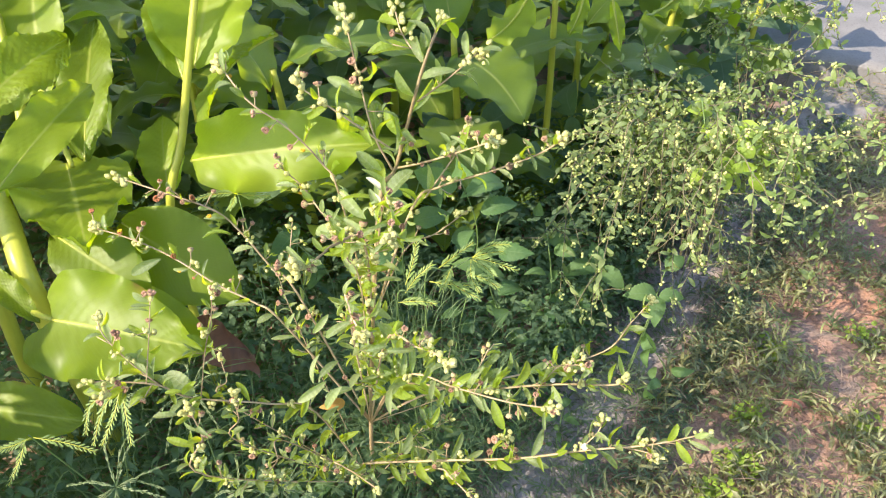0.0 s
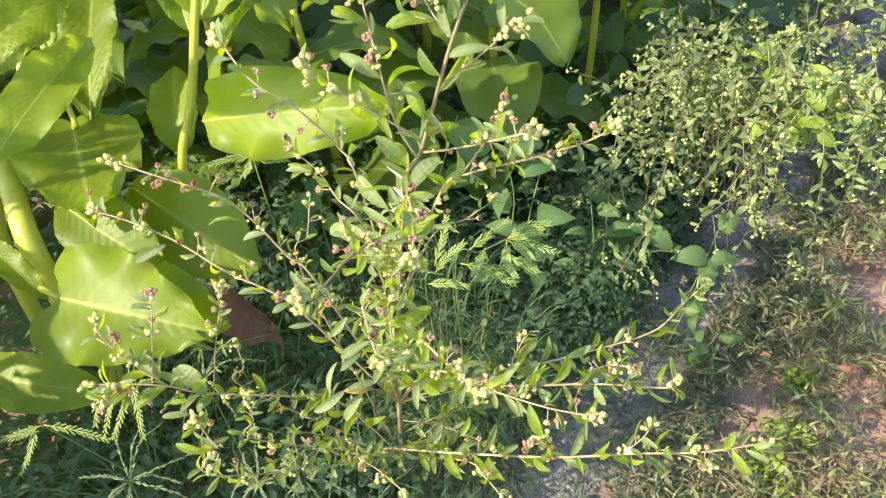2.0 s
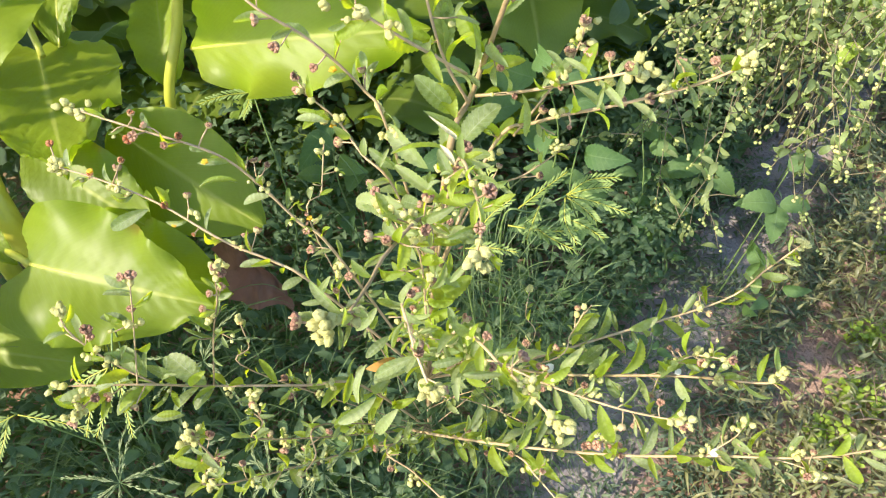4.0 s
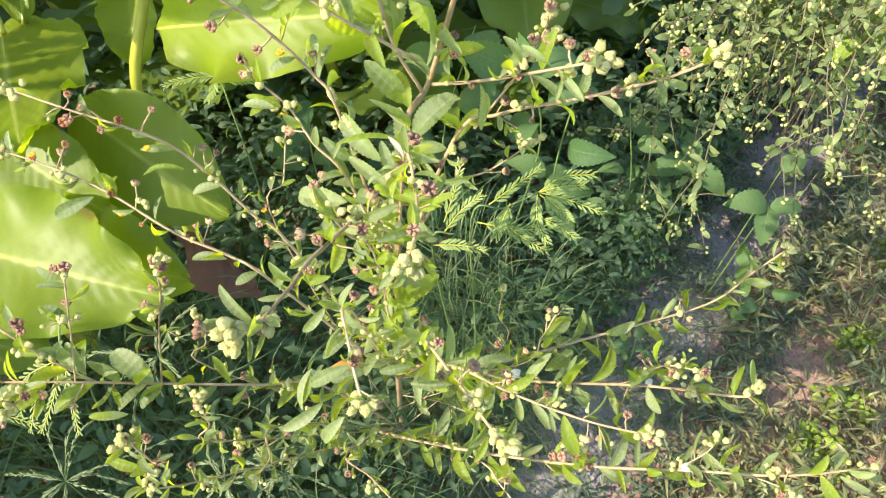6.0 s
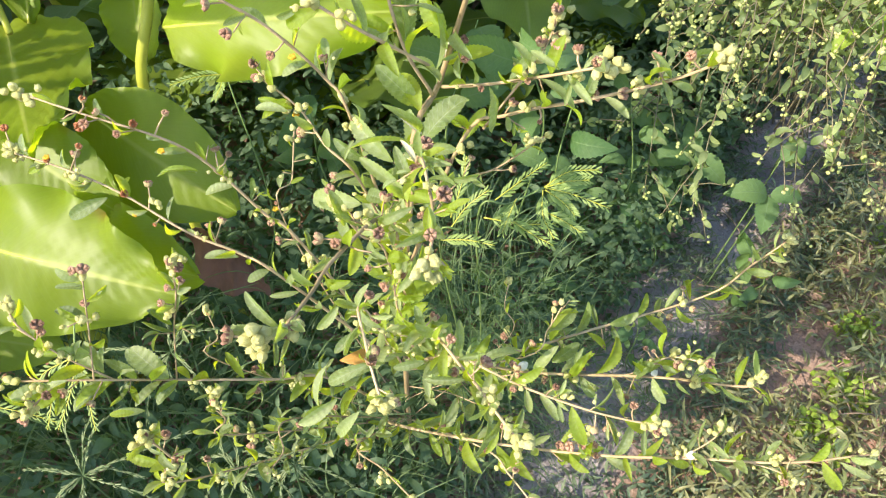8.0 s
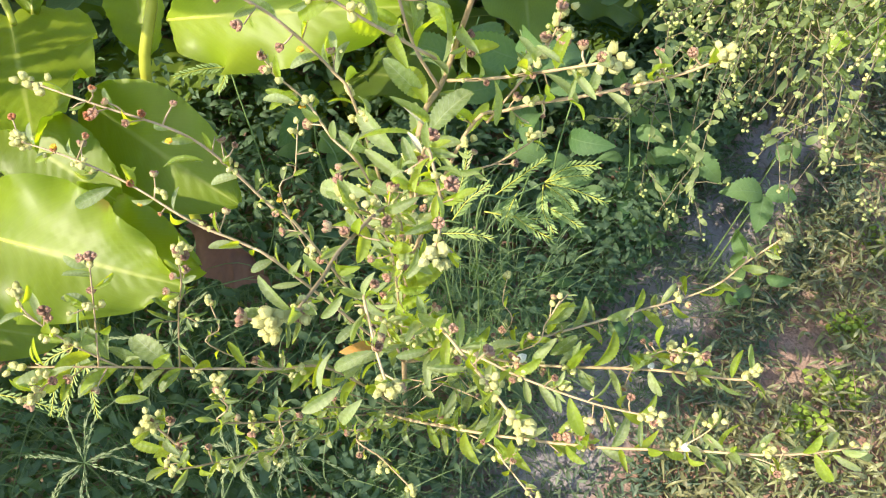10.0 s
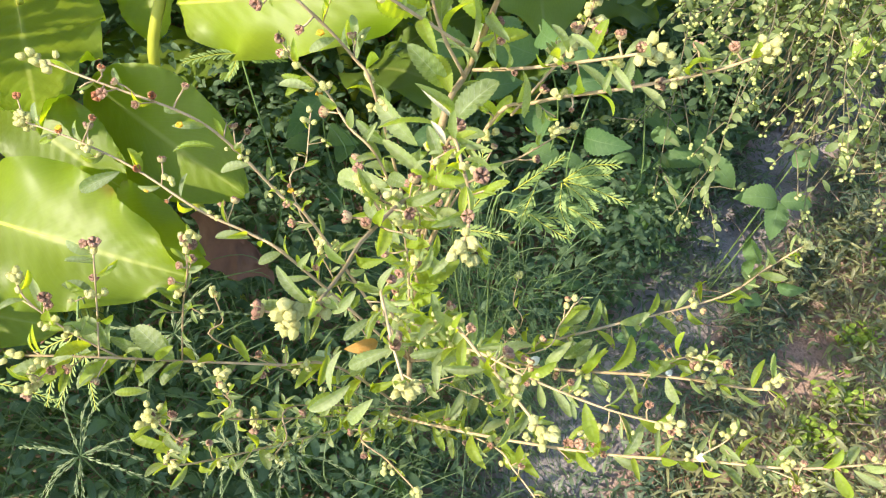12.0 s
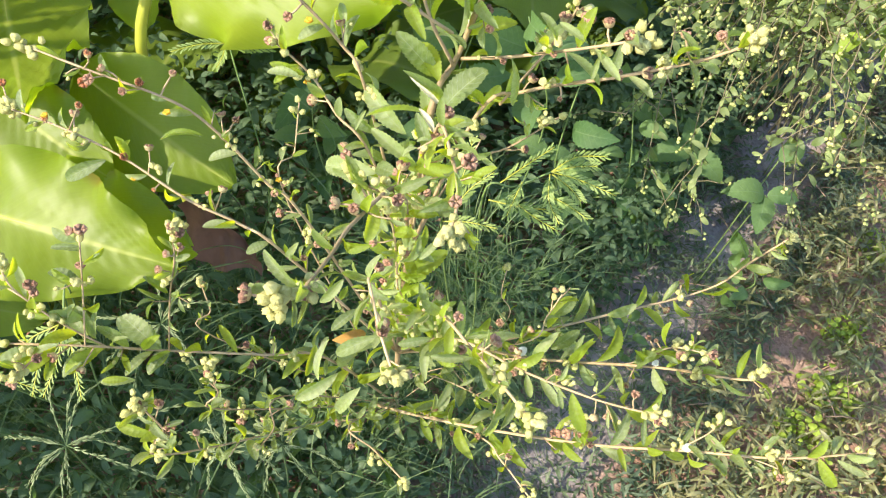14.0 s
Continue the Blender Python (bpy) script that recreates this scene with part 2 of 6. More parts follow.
def soil_material():
    m, nodes, links = nodes_of("soil")
    bsdf = nodes["Principled BSDF"]
    where = nodes.new("ShaderNodeTexCoord")
    big, mid, fine = add(nodes, "TexNoise", Scale=2.2, Detail=5.0), add(nodes, "TexNoise", Scale=16.0, Detail=6.0), add(nodes, "TexNoise", Scale=160.0, Detail=4.0)
    for n in (big, mid, fine):
        links.new(where.outputs["Object"], n.inputs[0])
    colour = mixed(nodes, links, ramp(nodes, links, big.outputs[0], 0.35, 0.65), (0.37, 0.19, 0.125), (0.26, 0.18, 0.145))
    colour = mixed(nodes, links, ramp(nodes, links, mid.outputs[0], 0.42, 0.72), colour, (0.29, 0.215, 0.17))
    colour = mixed(nodes, links, maths(nodes, links, "MULTIPLY", ramp(nodes, links, fine.outputs[0], 0.45, 0.7), 0.6), colour, (0.09, 0.055, 0.04))
    spot = nodes.new("ShaderNodeSeparateXYZ")   # a strip of pale, trodden, dusty soil runs away past the shrubs
    links.new(where.outputs["Object"], spot.inputs[0])
    off = maths(nodes, links, "MULTIPLY", maths(nodes, links, "SUBTRACT", spot.outputs[0], maths(nodes, links, "MULTIPLY_ADD", spot.outputs[1], 0.685, -0.468)), 0.825)
    wider = maths(nodes, links, "MAXIMUM", maths(nodes, links, "SUBTRACT", spot.outputs[1], 1.8), 0.0)
    off = maths(nodes, links, "MULTIPLY_ADD", wider, -0.12, off)
    off = maths(nodes, links, "MULTIPLY_ADD", wider, -0.10, maths(nodes, links, "ABSOLUTE", off))
    off = maths(nodes, links, "ADD", off, maths(nodes, links, "MULTIPLY", maths(nodes, links, "SUBTRACT", mid.outputs[0], 0.5), 0.10))
    # pale dust, its colour also greyed for the shade over the strip
    shaded_dust = mixed(nodes, links, ramp(nodes, links, mid.outputs[0], 0.35, 0.65), (0.19, 0.165, 0.165), (0.31, 0.275, 0.27))
    shaded_dust = mixed(nodes, links, maths(nodes, links, "MULTIPLY", ramp(nodes, links, fine.outputs[0], 0.5, 0.72), 0.5), shaded_dust, (0.14, 0.11, 0.10))
    colour = mixed(nodes, links, ramp(nodes, links, off, 0.11, 0.05), colour, shaded_dust)
    far = nodes.new("ShaderNodeVectorMath")   # beyond the trodden place the ground is thin grass
    far.operation = "DISTANCE"
    far.inputs[1].default_value = (0.6, 1.5, 0.0)
    links.new(where.outputs["Object"], far.inputs[0])
    grassy = maths(nodes, links, "MULTIPLY", ramp(nodes, links, far.outputs["Value"], 1.2, 2.3), ramp(nodes, links, mid.outputs[0], 0.3, 0.55))
    colour = mixed(nodes, links, grassy, colour, mixed(nodes, links, ramp(nodes, links, fine.outputs[0], 0.35, 0.65), (0.05, 0.075, 0.02), (0.15, 0.17, 0.06)))
    links.new(colour, bsdf.inputs["Base Color"])
    bsdf.inputs["Roughness"].default_value = 0.95
    bump = add(nodes, "Bump", Strength=0.8, Distance=0.006)
    links.new(maths(nodes, links, "ADD", mid.outputs[0], maths(nodes, links, "MULTIPLY", fine.outputs[0], 0.5)), bump.inputs["Height"])
    links.new(bump.outputs[0], bsdf.inputs["Normal"])
    return m


SOIL = soil_material()


# ---- builders ----
UP = Vector((0, 0, 1))
PLACES = {}   # where each object stands in the world


def put(ob, m, parent=None):
    """Stands ob at the world pose m, under its parent if it has one."""
    if parent is not None:
        ob.parent = parent
        ob.matrix_basis = PLACES[parent].inverted() @ m
    else:
        ob.matrix_basis = m
    PLACES[ob] = m.copy()
    return ob


def mesh_of(name, bm, material):
    data = bpy.data.meshes.new(name)
    bm.to_mesh(data)
    bm.free()
    data.materials.append(material)
    for p in data.polygons:
        p.use_smooth = True
    return data


def thing(name, place, label, category, group=""):
    ob = new(name)
    ob.empty_display_size = 0.05
    put(ob, Matrix.Translation(place))
    return tagged(ob, label, category, group)


def part(name, data, parent, m=None, label=""):
    ob = put(new(name, data), m if m is not None else PLACES[parent], parent)
    return tagged(ob, label)


def curve_through(points, steps=6):
    """Points of a smooth line through the given ones."""
    p = [Vector(v) for v in points]
    p = [2 * p[0] - p[1], *p, 2 * p[-1] - p[-2]]
    out = []
    for a, b, c, d in zip(p, p[1:], p[2:], p[3:]):
        for k in range(steps):
            t = k / steps
            out.append(0.5 * (2 * b + (c - a) * t + (2 * a - 5 * b + 4 * c - d) * t * t + (3 * b - a - 3 * c + d) * t ** 3))
    return out + [p[-2]]


def tube(bm, line, r0, r1, sides=6, knots=0.0):
    rings, n = [], len(line)
    side = None
    for i, c in enumerate(line):
        way = (line[min(i + 1, n - 1)] - line[max(i - 1, 0)]).normalized()
        if side is None:
            side = way.orthogonal().normalized()
        side = (side - way * side.dot(way)).normalized()
        other, r = way.cross(side), r0 + (r1 - r0) * i / (n - 1)
        r *= 1 + knots * (1 if i % 4 == 0 else 0)
        rings.append([bm.verts.new(c + r * (math.cos(a) * side + math.sin(a) * other)) for a in (2 * math.pi * k / sides for k in range(sides))])
    for a, b in zip(rings, rings[1:]):
        for k in range(sides):
            bm.faces.new((a[k], a[(k + 1) % sides], b[(k + 1) % sides], b[k]))
    bm.faces.new(rings[0][::-1])
    bm.faces.new(rings[-1])


def ovate(s, peak=0.4, point=0.9):
    """The half width of a leaf along its midrib, 1 at its widest."""
    a, b = peak * 1.6, (1 - peak) * 1.6 * point
    top = peak ** a * (1 - peak) ** b
    k = a / (a + b)
    top = k ** a * (1 - k) ** b
    return (max(s, 1e-4) ** a * max(1 - s, 0) ** b) / top


def unit_leaf(name, material, width, rows=12, arch=0.12, cup=0.18, teeth=0.0, peak=0.4, point=0.9, twist=0.0, pleat=0.0, across=(-1, 0, 1)):
    """A leaf of length 1 along y, from a short stalk at the origin, with its upper face to +z; pleat: how deep its side veins fold it."""
    bm = bmesh.new()
    uv = bm.loops.layers.uv.new("UVMap")
    lines = []
    for i in range(rows + 1):
        s = i / rows
        w = width * 0.5 * max(ovate(s, peak, point), 0.03) * (1 + teeth * (1 if i % 2 else -1) * (0 < i < rows))
        z = arch * 4 * s * (1 - s) - arch * 1.5 * s * s
        a = twist * s
        fold = pleat * (1 if (i // 2) % 2 else -1)
        lines.append([(bm.verts.new((f * w * math.cos(a), 0.04 + 0.96 * s + 0.10 * w * abs(f), z + cup * abs(f) ** 1.3 * w + f * w * math.sin(a) + fold * (0 < abs(f) < 1))), (0.5 + f / 2, s)) for f in across])
    for a, b in zip(lines, lines[1:]):
        for k in range(len(across) - 1):
            face = bm.faces.new((a[k][0], a[k + 1][0], b[k + 1][0], b[k][0]))
            for loop, (_, c) in zip(face.loops, (a[k], a[k + 1], b[k + 1], b[k])):
                loop[uv].uv = c
    return mesh_of(name, bm, material)


def leaf_pose(base, way, face, size, wide=1.0):
    """The pose of a unit leaf: its stalk at base, along way, its upper face towards face."""
    y = Vector(way).normalized()
    x = y.cross(Vector(face))
    x = x.normalized() if x.length > 1e-4 else y.orthogonal().normalized()
    z = x.cross(y)
    m = Matrix((x * size * wide, y * size, z * size)).transposed().to_4x4()
    m.translation = base
    return m


def ball(name, material, lobes=5, deep=0.12, flat=0.85, dent=0.15, seg=10, rings=6, rough=0.0):
    """A small round bud or pod of radius 1 with lobes, on +z; rough: its downy unevenness."""
    bm = bmesh.new()
    dice = random.Random(name)
    rows = []
    for i in range(1, rings):
        th = math.pi * i / rings
        row = []
        for k in range(seg):
            ph = 2 * math.pi * k / seg
            r = (1 - deep * (0.5 + 0.5 * math.cos(lobes * ph)) * math.sin(th)) * (1 + dice.uniform(-rough, rough))
            row.append(bm.verts.new((r * math.sin(th) * math.cos(ph), r * math.sin(th) * math.sin(ph), flat * math.cos(th) - (dent if i == 1 else 0))))
        rows.append(row)
    top, low = bm.verts.new((0, 0, flat - dent * 2.2)), bm.verts.new((0, 0, -flat))
    for a, b in zip(rows, rows[1:]):
        for k in range(seg):
            bm.faces.new((a[k], b[k], b[(k + 1) % seg], a[(k + 1) % seg]))
    for k in range(seg):
        bm.faces.new((top, rows[0][k], rows[0][(k + 1) % seg]))
        bm.faces.new((low, rows[-1][(k + 1) % seg], rows[-1][k]))
    return mesh_of(name, bm, material)


def many(name, template, poses, material):
    """One mesh out of many poses of a template mesh, with its UV."""
    n = len(template.vertices)
    co = np.empty(n * 3)
    template.vertices.foreach_get("co", co)
    co = np.c_[co.reshape(-1, 3), np.ones(n)]
    faces = [tuple(p.vertices) for p in template.polygons]
    arr = np.array([np.array(m) for m in poses])
    verts = np.einsum("pij,nj->pni", arr, co)[:, :, :3].reshape(-1, 3)
    data = bpy.data.meshes.new(name)
    data.from_pydata(verts.tolist(), [], [tuple(v + k * n for v in f) for k in range(len(arr)) for f in faces])
    if template.uv_layers:
        flat = np.empty(len(template.loops) * 2)
        template.uv_layers[0].data.foreach_get("uv", flat)
        layer = data.uv_layers.new(name="UVMap")
        layer.data.foreach_set("uv", np.tile(flat, len(arr)))
    data.materials.append(material)
    data.polygons.foreach_set("use_smooth", [True] * len(data.polygons))
    return data


rnd = random.Random(7)


def spread(a=1.0):
    return Vector((rnd.uniform(-a, a), rnd.uniform(-a, a), rnd.uniform(-a, a)))


# ---- ground ----
def ground_height(x, y):
    near = math.exp(-((x / 3) ** 2 + ((y - 1.5) / 3) ** 2))
    return near * (0.030 * noise.noise((x * 3, y * 3, 0)) + 0.014 * noise.noise((x * 11, y * 11, 3)))


def build_ground():
    bm = bmesh.new()
    k = [i / 90 for i in range(-90, 91)]
    xs = [2.6 * v + 180 * v ** 9 for v in k]
    grid = [[bm.verts.new((x, y + 1.4, ground_height(x, y + 1.4))) for x in xs] for y in xs]
    for a, b in zip(grid, grid[1:]):
        for i in range(len(xs) - 1):
            bm.faces.new((a[i], a[i + 1], b[i + 1], b[i]))
    tagged(put(new("ground", mesh_of("ground", bm, SOIL)), Matrix()), "bare reddish brown soil with pale dusty patches", "ground", kind="structure")


build_ground()


def on_ground(x, y, lift=0.0):
    return Vector((x, y, ground_height(x, y) + lift))


def strip_distance(x, y):
    """Metres to the right of the middle of the pale trodden strip."""
    return (x - 0.08 - 0.685 * (y - 0.8)) * 0.825


def off_strip(x, y):
    """False for most places on the pale strip, which widens further off."""
    k = max(y - 1.8, 0)
    return abs(strip_distance(x, y) - 0.12 * k) - 0.10 * k > 0.08 or rnd.random() < 0.2


def path_distance(x, y):
    """Metres to the right of the bare strip of soil that runs away past the shrubs."""
    ax, ay, bx, by = 0.20, 0.85, 1.45, 2.9
    dx, dy = bx - ax, by - ay
    return ((x - ax) * dy - (y - ay) * dx) / math.hypot(dx, dy)


# ---- the front shrub ----
FIVE = (-1, -0.55, 0, 0.55, 1)
SHRUB_LEAVES = [unit_leaf("shrub_leaf_narrow", SIDA, 0.235, 28, 0.05, 0.6, 0.085, 0.48, 0.72, 0.0, 0.006, FIVE), unit_leaf("shrub_leaf_broad", SIDA, 0.33, 28, 0.08, 0.45, 0.075, 0.46, 0.70, 0.0, 0.008, FIVE),
                unit_leaf("shrub_leaf_bent", SIDA, 0.26, 28, 0.16, 0.6, 0.085, 0.48, 0.72, 0.5, 0.006, FIVE), unit_leaf("shrub_leaf_curled", SIDA, 0.24, 28, -0.10, 0.95, 0.085, 0.48, 0.72, -0.6, 0.006, FIVE),
                unit_leaf("shrub_leaf_young", YOUNG, 0.30, 28, 0.08, 0.5, 0.08, 0.46, 0.74, 0.0, 0.008, FIVE), unit_leaf("shrub_leaf_young_bent", YOUNG, 0.26, 28, 0.14, 0.7, 0.085, 0.47, 0.72, 0.7, 0.006, FIVE),
                unit_leaf("shrub_leaf_pale", PALE, 0.24, 28, 0.14, 0.9, 0.07, 0.45, 0.72, 0.9, 0.008, FIVE)]


def pod_mesh(name, segments, spread_out, seed, material=POD):
    """A ripe pod of radius 1 on +z: a ring of wedge-shaped seed cases with beaks, held in a cup of five pointed sepals."""
    dice = random.Random(seed)
    bm = bmesh.new()
    for k in range(segments):
        a0, a1 = 6.2832 * (k + 0.08) / segments, 6.2832 * (k + 0.92) / segments
        mid, high = (a0 + a1) / 2, 0.55 + dice.uniform(-0.12, 0.14)
        out = spread_out + dice.uniform(-0.08, 0.08)
        low = [bm.verts.new(v) for v in ((0.12 * math.cos(mid), 0.12 * math.sin(mid), -0.35), (out * 0.8 * math.cos(a0), out * 0.8 * math.sin(a0), -0.25), (out * 0.8 * math.cos(a1), out * 0.8 * math.sin(a1), -0.25))]
        top = [bm.verts.new(v) for v in ((0.16 * math.cos(mid), 0.16 * math.sin(mid), high - 0.30), (out * math.cos(a0), out * math.sin(a0), high - 0.18), (out * math.cos(a1), out * math.sin(a1), high - 0.18))]
        beak = bm.verts.new((out * 0.74 * math.cos(mid), out * 0.74 * math.sin(mid), high + 0.12))
        for p in range(3):
            q = (p + 1) % 3
            bm.faces.new((low[p], low[q], top[q], top[p]))
            bm.faces.new((top[p], top[q], beak))
        bm.faces.new(low[::-1])
    cases = len(bm.faces)
    ring = [[bm.verts.new((r * math.cos(6.2832 * k / 10) * (1 if k % 2 == 0 or r < 0.9 else 0.84), r * math.sin(6.2832 * k / 10) * (1 if k % 2 == 0 or r < 0.9 else 0.84), z + (0.30 if r > 0.9 and k % 2 == 0 else 0))) for k in range(10)] for r, z in ((0.12, -0.75), (0.72, -0.55), (1.02, -0.10), (1.06, 0.12))]
    for a, b in zip(ring, ring[1:]):
        for k in range(10):
            bm.faces.new((a[k], a[(k + 1) % 10], b[(k + 1) % 10], b[k]))
    bm.faces.ensure_lookup_table()
    for f in bm.faces[cases:]:
        f.material_index = 1
    data = mesh_of(name, bm, material)
    data.materials.append(CALYX)
    return data




def bud_mesh(name, open_tip, seed):
    """A downy bud of radius 1 on +z: five ribs that close to a point, on a short neck; open_tip: how far the points part."""
    dice = random.Random(seed)
    bm = bmesh.new()
    rings = []
    for r, z in ((0.25, -1.0), (0.75, -0.75), (1.0, -0.25), (0.98, 0.25), (0.74, 0.70), (0.40 + 0.25 * open_tip, 1.05)):
        rings.append([bm.verts.new((r * q * math.cos(a), r * q * math.sin(a), z + (0.22 if r < 0.8 and z > 0.9 and k % 3 == 0 else 0) + dice.uniform(-0.05, 0.05)))
                      for k in range(15) for a, q in [(6.2832 * k / 15, (1.0 if k % 3 == 0 else 0.82) * dice.uniform(0.92, 1.08))]])
    for a, b in zip(rings, rings[1:]):
        for k in range(15):
            bm.faces.new((a[k], a[(k + 1) % 15], b[(k + 1) % 15], b[k]))
    bm.faces.new(rings[0][::-1])
    top = bm.verts.new((0, 0, 1.15 - 0.5 * open_tip))
    for k in range(15):
        bm.faces.new((rings[-1][k], rings[-1][(k + 1) % 15], top))
    return mesh_of(name, bm, BUD)


BUDS = [bud_mesh("bud_tight", 0.0, 1), bud_mesh("bud_open", 0.9, 2), bud_mesh("bud_half_open", 0.4, 3)]
PODS = [pod_mesh("pod_ripe", 7, 0.86, 1), pod_mesh("pod_open", 6, 1.05, 2), pod_mesh("pod_spread", 5, 1.2, 3)]
ORANGE_PODS = [pod_mesh("pod_orange", 7, 0.9, 4, POD_ORANGE), pod_mesh("pod_orange_open", 5, 1.15, 5, POD_ORANGE)]
FLOWER = ball("flower_small", PETAL, 5, 0.3, 0.6, 0.3)
FACE = (sun_way * 0.4 + UP * 0.6 + Vector((0, -0.45, 0))).normalized()   # leaves turn to the light


def branch(parent, points, r0=0.0028, r1=0.0010, leaves=(0.35, 1.0), step=0.022, size=0.030, buds=8, pods=3, spray=0.013, flowers=0, sprigs=0.42, young=0.33):
    """A woody twig through the points, with leaves from one share of its length to another, and buds and pods towards its tip."""
    line = curve_through(points, 6)
    bm = bmesh.new()
    tube(bm, [v - line[0] for v in line], r0 * 0.60, r1 * 0.85, 6, 0.12)
    home = Matrix.Translation(line[0])
    total = sum((b - a).length for a, b in zip(line, line[1:]))

    def along(s):
        """The place and the way at a share of the twig's length."""
        left = min(max(s, 0), 0.9999) * total
        for a, b in zip(line, line[1:]):
            if left <= (b - a).length:
                break
            left -= (b - a).length
        return a + (b - a).normalized() * left, (b - a).normalized()

    fruit = []
    spots = []
    for _ in range((pods + 1) // 2):
        c, way = along(rnd.uniform(0.55, 0.97))
        out = (way.orthogonal().normalized() * rnd.choice((-1, 1)) * rnd.uniform(0.3, 1) + spread(0.6) + way * 0.6 + UP * 0.25).normalized()
        tip = c + out * rnd.uniform(0.010, 0.024)
        tube(bm, [c - line[0], c.lerp(tip, 0.5) + spread(0.001) - line[0], tip - line[0]], 0.0007, 0.0006, 4)
        fruit.append((rnd.choice(PODS), tip, out, rnd.uniform(0.0034, 0.0048), "seed_pod"))
    end, way = along(1)
    for _ in range(int(buds * 1.15)):
        out = (way + spread(0.9)).normalized()
        tip = end - way * rnd.uniform(0, spray * 1.3) + out * rnd.uniform(0.3, 0.85) * spray
        fruit.append((rnd.choice(BUDS), tip, out, rnd.uniform(0.0024, 0.0037), "bud"))
    for _ in range((pods + 1) // 2):   # tufts of buds along the twig
        c, w = along(rnd.uniform(0.45, 0.93))
        c = c + (spread(1) + UP * 0.4).normalized() * 0.008
        for _ in range(rnd.randint(3, 6)):
            fruit.append((rnd.choice(BUDS), c + spread(0.0052), spread(1), rnd.uniform(0.0021, 0.0033), "bud"))
    for _ in range(flowers):
        c, w = along(rnd.uniform(0.6, 0.95))
        fruit.append((FLOWER, c + spread(0.012), UP, 0.0034, "flower"))

    twig = new("branch", bpy.data.meshes.new("branch"))
    put(twig, home, parent)
    s, turn = leaves[0] * 0.85, rnd.uniform(0, 6)
    while s < leaves[1]:
        c, way = along(s)
        x = way.orthogonal().normalized()
        yv = way.cross(x)
        turn += 2.4 + rnd.uniform(-0.5, 0.5)
        out = math.cos(turn) * x + math.sin(turn) * yv
        aim = (out * rnd.uniform(0.7, 1.1) + way * rnd.uniform(0.3, 0.9) + UP * rnd.uniform(-0.15, 0.3)).normalized()
        big = size * rnd.uniform(0.75, 1.3) * (1.2 - 0.45 * s)
        part("leaf", rnd.choice(SHRUB_LEAVES[4:6] if rnd.random() < young else SHRUB_LEAVES[:4]), twig, leaf_pose(c, aim, FACE + spread(1.0), big, rnd.uniform(0.85, 1.2)))
        if rnd.random() < sprigs:   # a short shoot from the same axil, with small leaves and a few buds
            reach = (aim + spread(0.6)).normalized() * rnd.uniform(0.006, 0.022)
            tube(bm, [c - line[0], c + reach * 0.5 + spread(0.0008) - line[0], c + reach - line[0]], 0.0007, 0.0005, 4)
            for _ in range(rnd.choice((1, 2, 2))):
                part("leaf", rnd.choice(SHRUB_LEAVES[:6]), twig, leaf_pose(c + reach * rnd.uniform(0.4, 1), (reach.normalized() + spread(0.8)), FACE + spread(1.1), big * rnd.uniform(0.35, 0.65)))
            for _ in range(rnd.choice((0, 0, 1, 2))):
                fruit.append((rnd.choice(BUDS), c + reach + spread(0.005), out + spread(0.4), rnd.uniform(0.0015, 0.0023), "bud"))
            if rnd.random() < 0.07:
                fruit.append((rnd.choice(PODS), c + reach * 1.1 + spread(0.003), out + UP * 0.5, rnd.uniform(0.0030, 0.0042), "seed_pod"))
        s += step * 0.78 / total * rnd.uniform(0.7, 1.3)
    twig.data = mesh_of("branch", bm, TWIG)
    for data, c, out, r, name in fruit:
        part(name, data, twig, leaf_pose(c, out.orthogonal(), out, r))
    return twig


SHRUB_BASE = (-0.13, 0.88, 0.0)
shrub = thing("flowering_shrub", SHRUB_BASE, "wiry branching shrub with toothed leaves, pale buds and pink-brown pods", "shrub")
LOW, HUB, HIGH = (-0.125, 0.86, 0.16), (-0.115, 0.83, 0.36), (-0.095, 0.79, 0.62)
# main stem and the shoots of its crown
branch(shrub, [SHRUB_BASE, LOW, HUB, HIGH, (-0.070, 0.729, 0.860), (-0.054, 0.775, 0.874), (-0.022, 0.739, 1.007), (-0.001, 0.784, 1.048)], 0.0070, 0.0014, (0.45, 1.0), 0.026, 0.046, 12, 4)
branch(shrub, [(-0.056, 0.744, 0.890), (-0.074, 0.738, 0.940), (-0.089, 0.757, 1.005), (-0.100, 0.776, 1.054)], 0.0022, 0.001, (0.2, 1), 0.020, 0.036, 16, 4, 0.020)
branch(shrub, [(-0.057, 0.736, 0.922), (-0.100, 0.700, 0.981), (-0.144, 0.704, 1.013)], 0.0018, 0.0009, (0.2, 1), 0.020, 0.031, 10, 4, 0.014)
branch(shrub, [(-0.027, 0.749, 0.970), (0.004, 0.754, 0.993), (0.039, 0.768, 1.019)], 0.0016, 0.0009, (0.2, 1), 0.020, 0.029, 8, 2, 0.014)
branch(shrub, [(-0.022, 0.746, 1.016), (-0.041, 0.764, 1.038), (-0.048, 0.778, 1.056)], 0.0014, 0.0009, (0.1, 1), 0.016, 0.038, 11, 2, 0.016)
branch(shrub, [HIGH, (-0.122, 0.776, 0.835), (-0.138, 0.781, 0.873), (-0.172, 0.776, 0.923), (-0.209, 0.771, 0.959), (-0.245, 0.806, 0.987)], 0.0024, 0.001, (0.35, 1), 0.024, 0.028, 12, 5, 0.016, 2)
branch(shrub, [(-0.051, 0.768, 0.877), (-0.018, 0.744, 0.900), (0.020, 0.718, 0.929), (0.054, 0.695, 0.956)], 0.0022, 0.0010, (0.25, 1), 0.018, 0.029, 10, 4, 0.012)
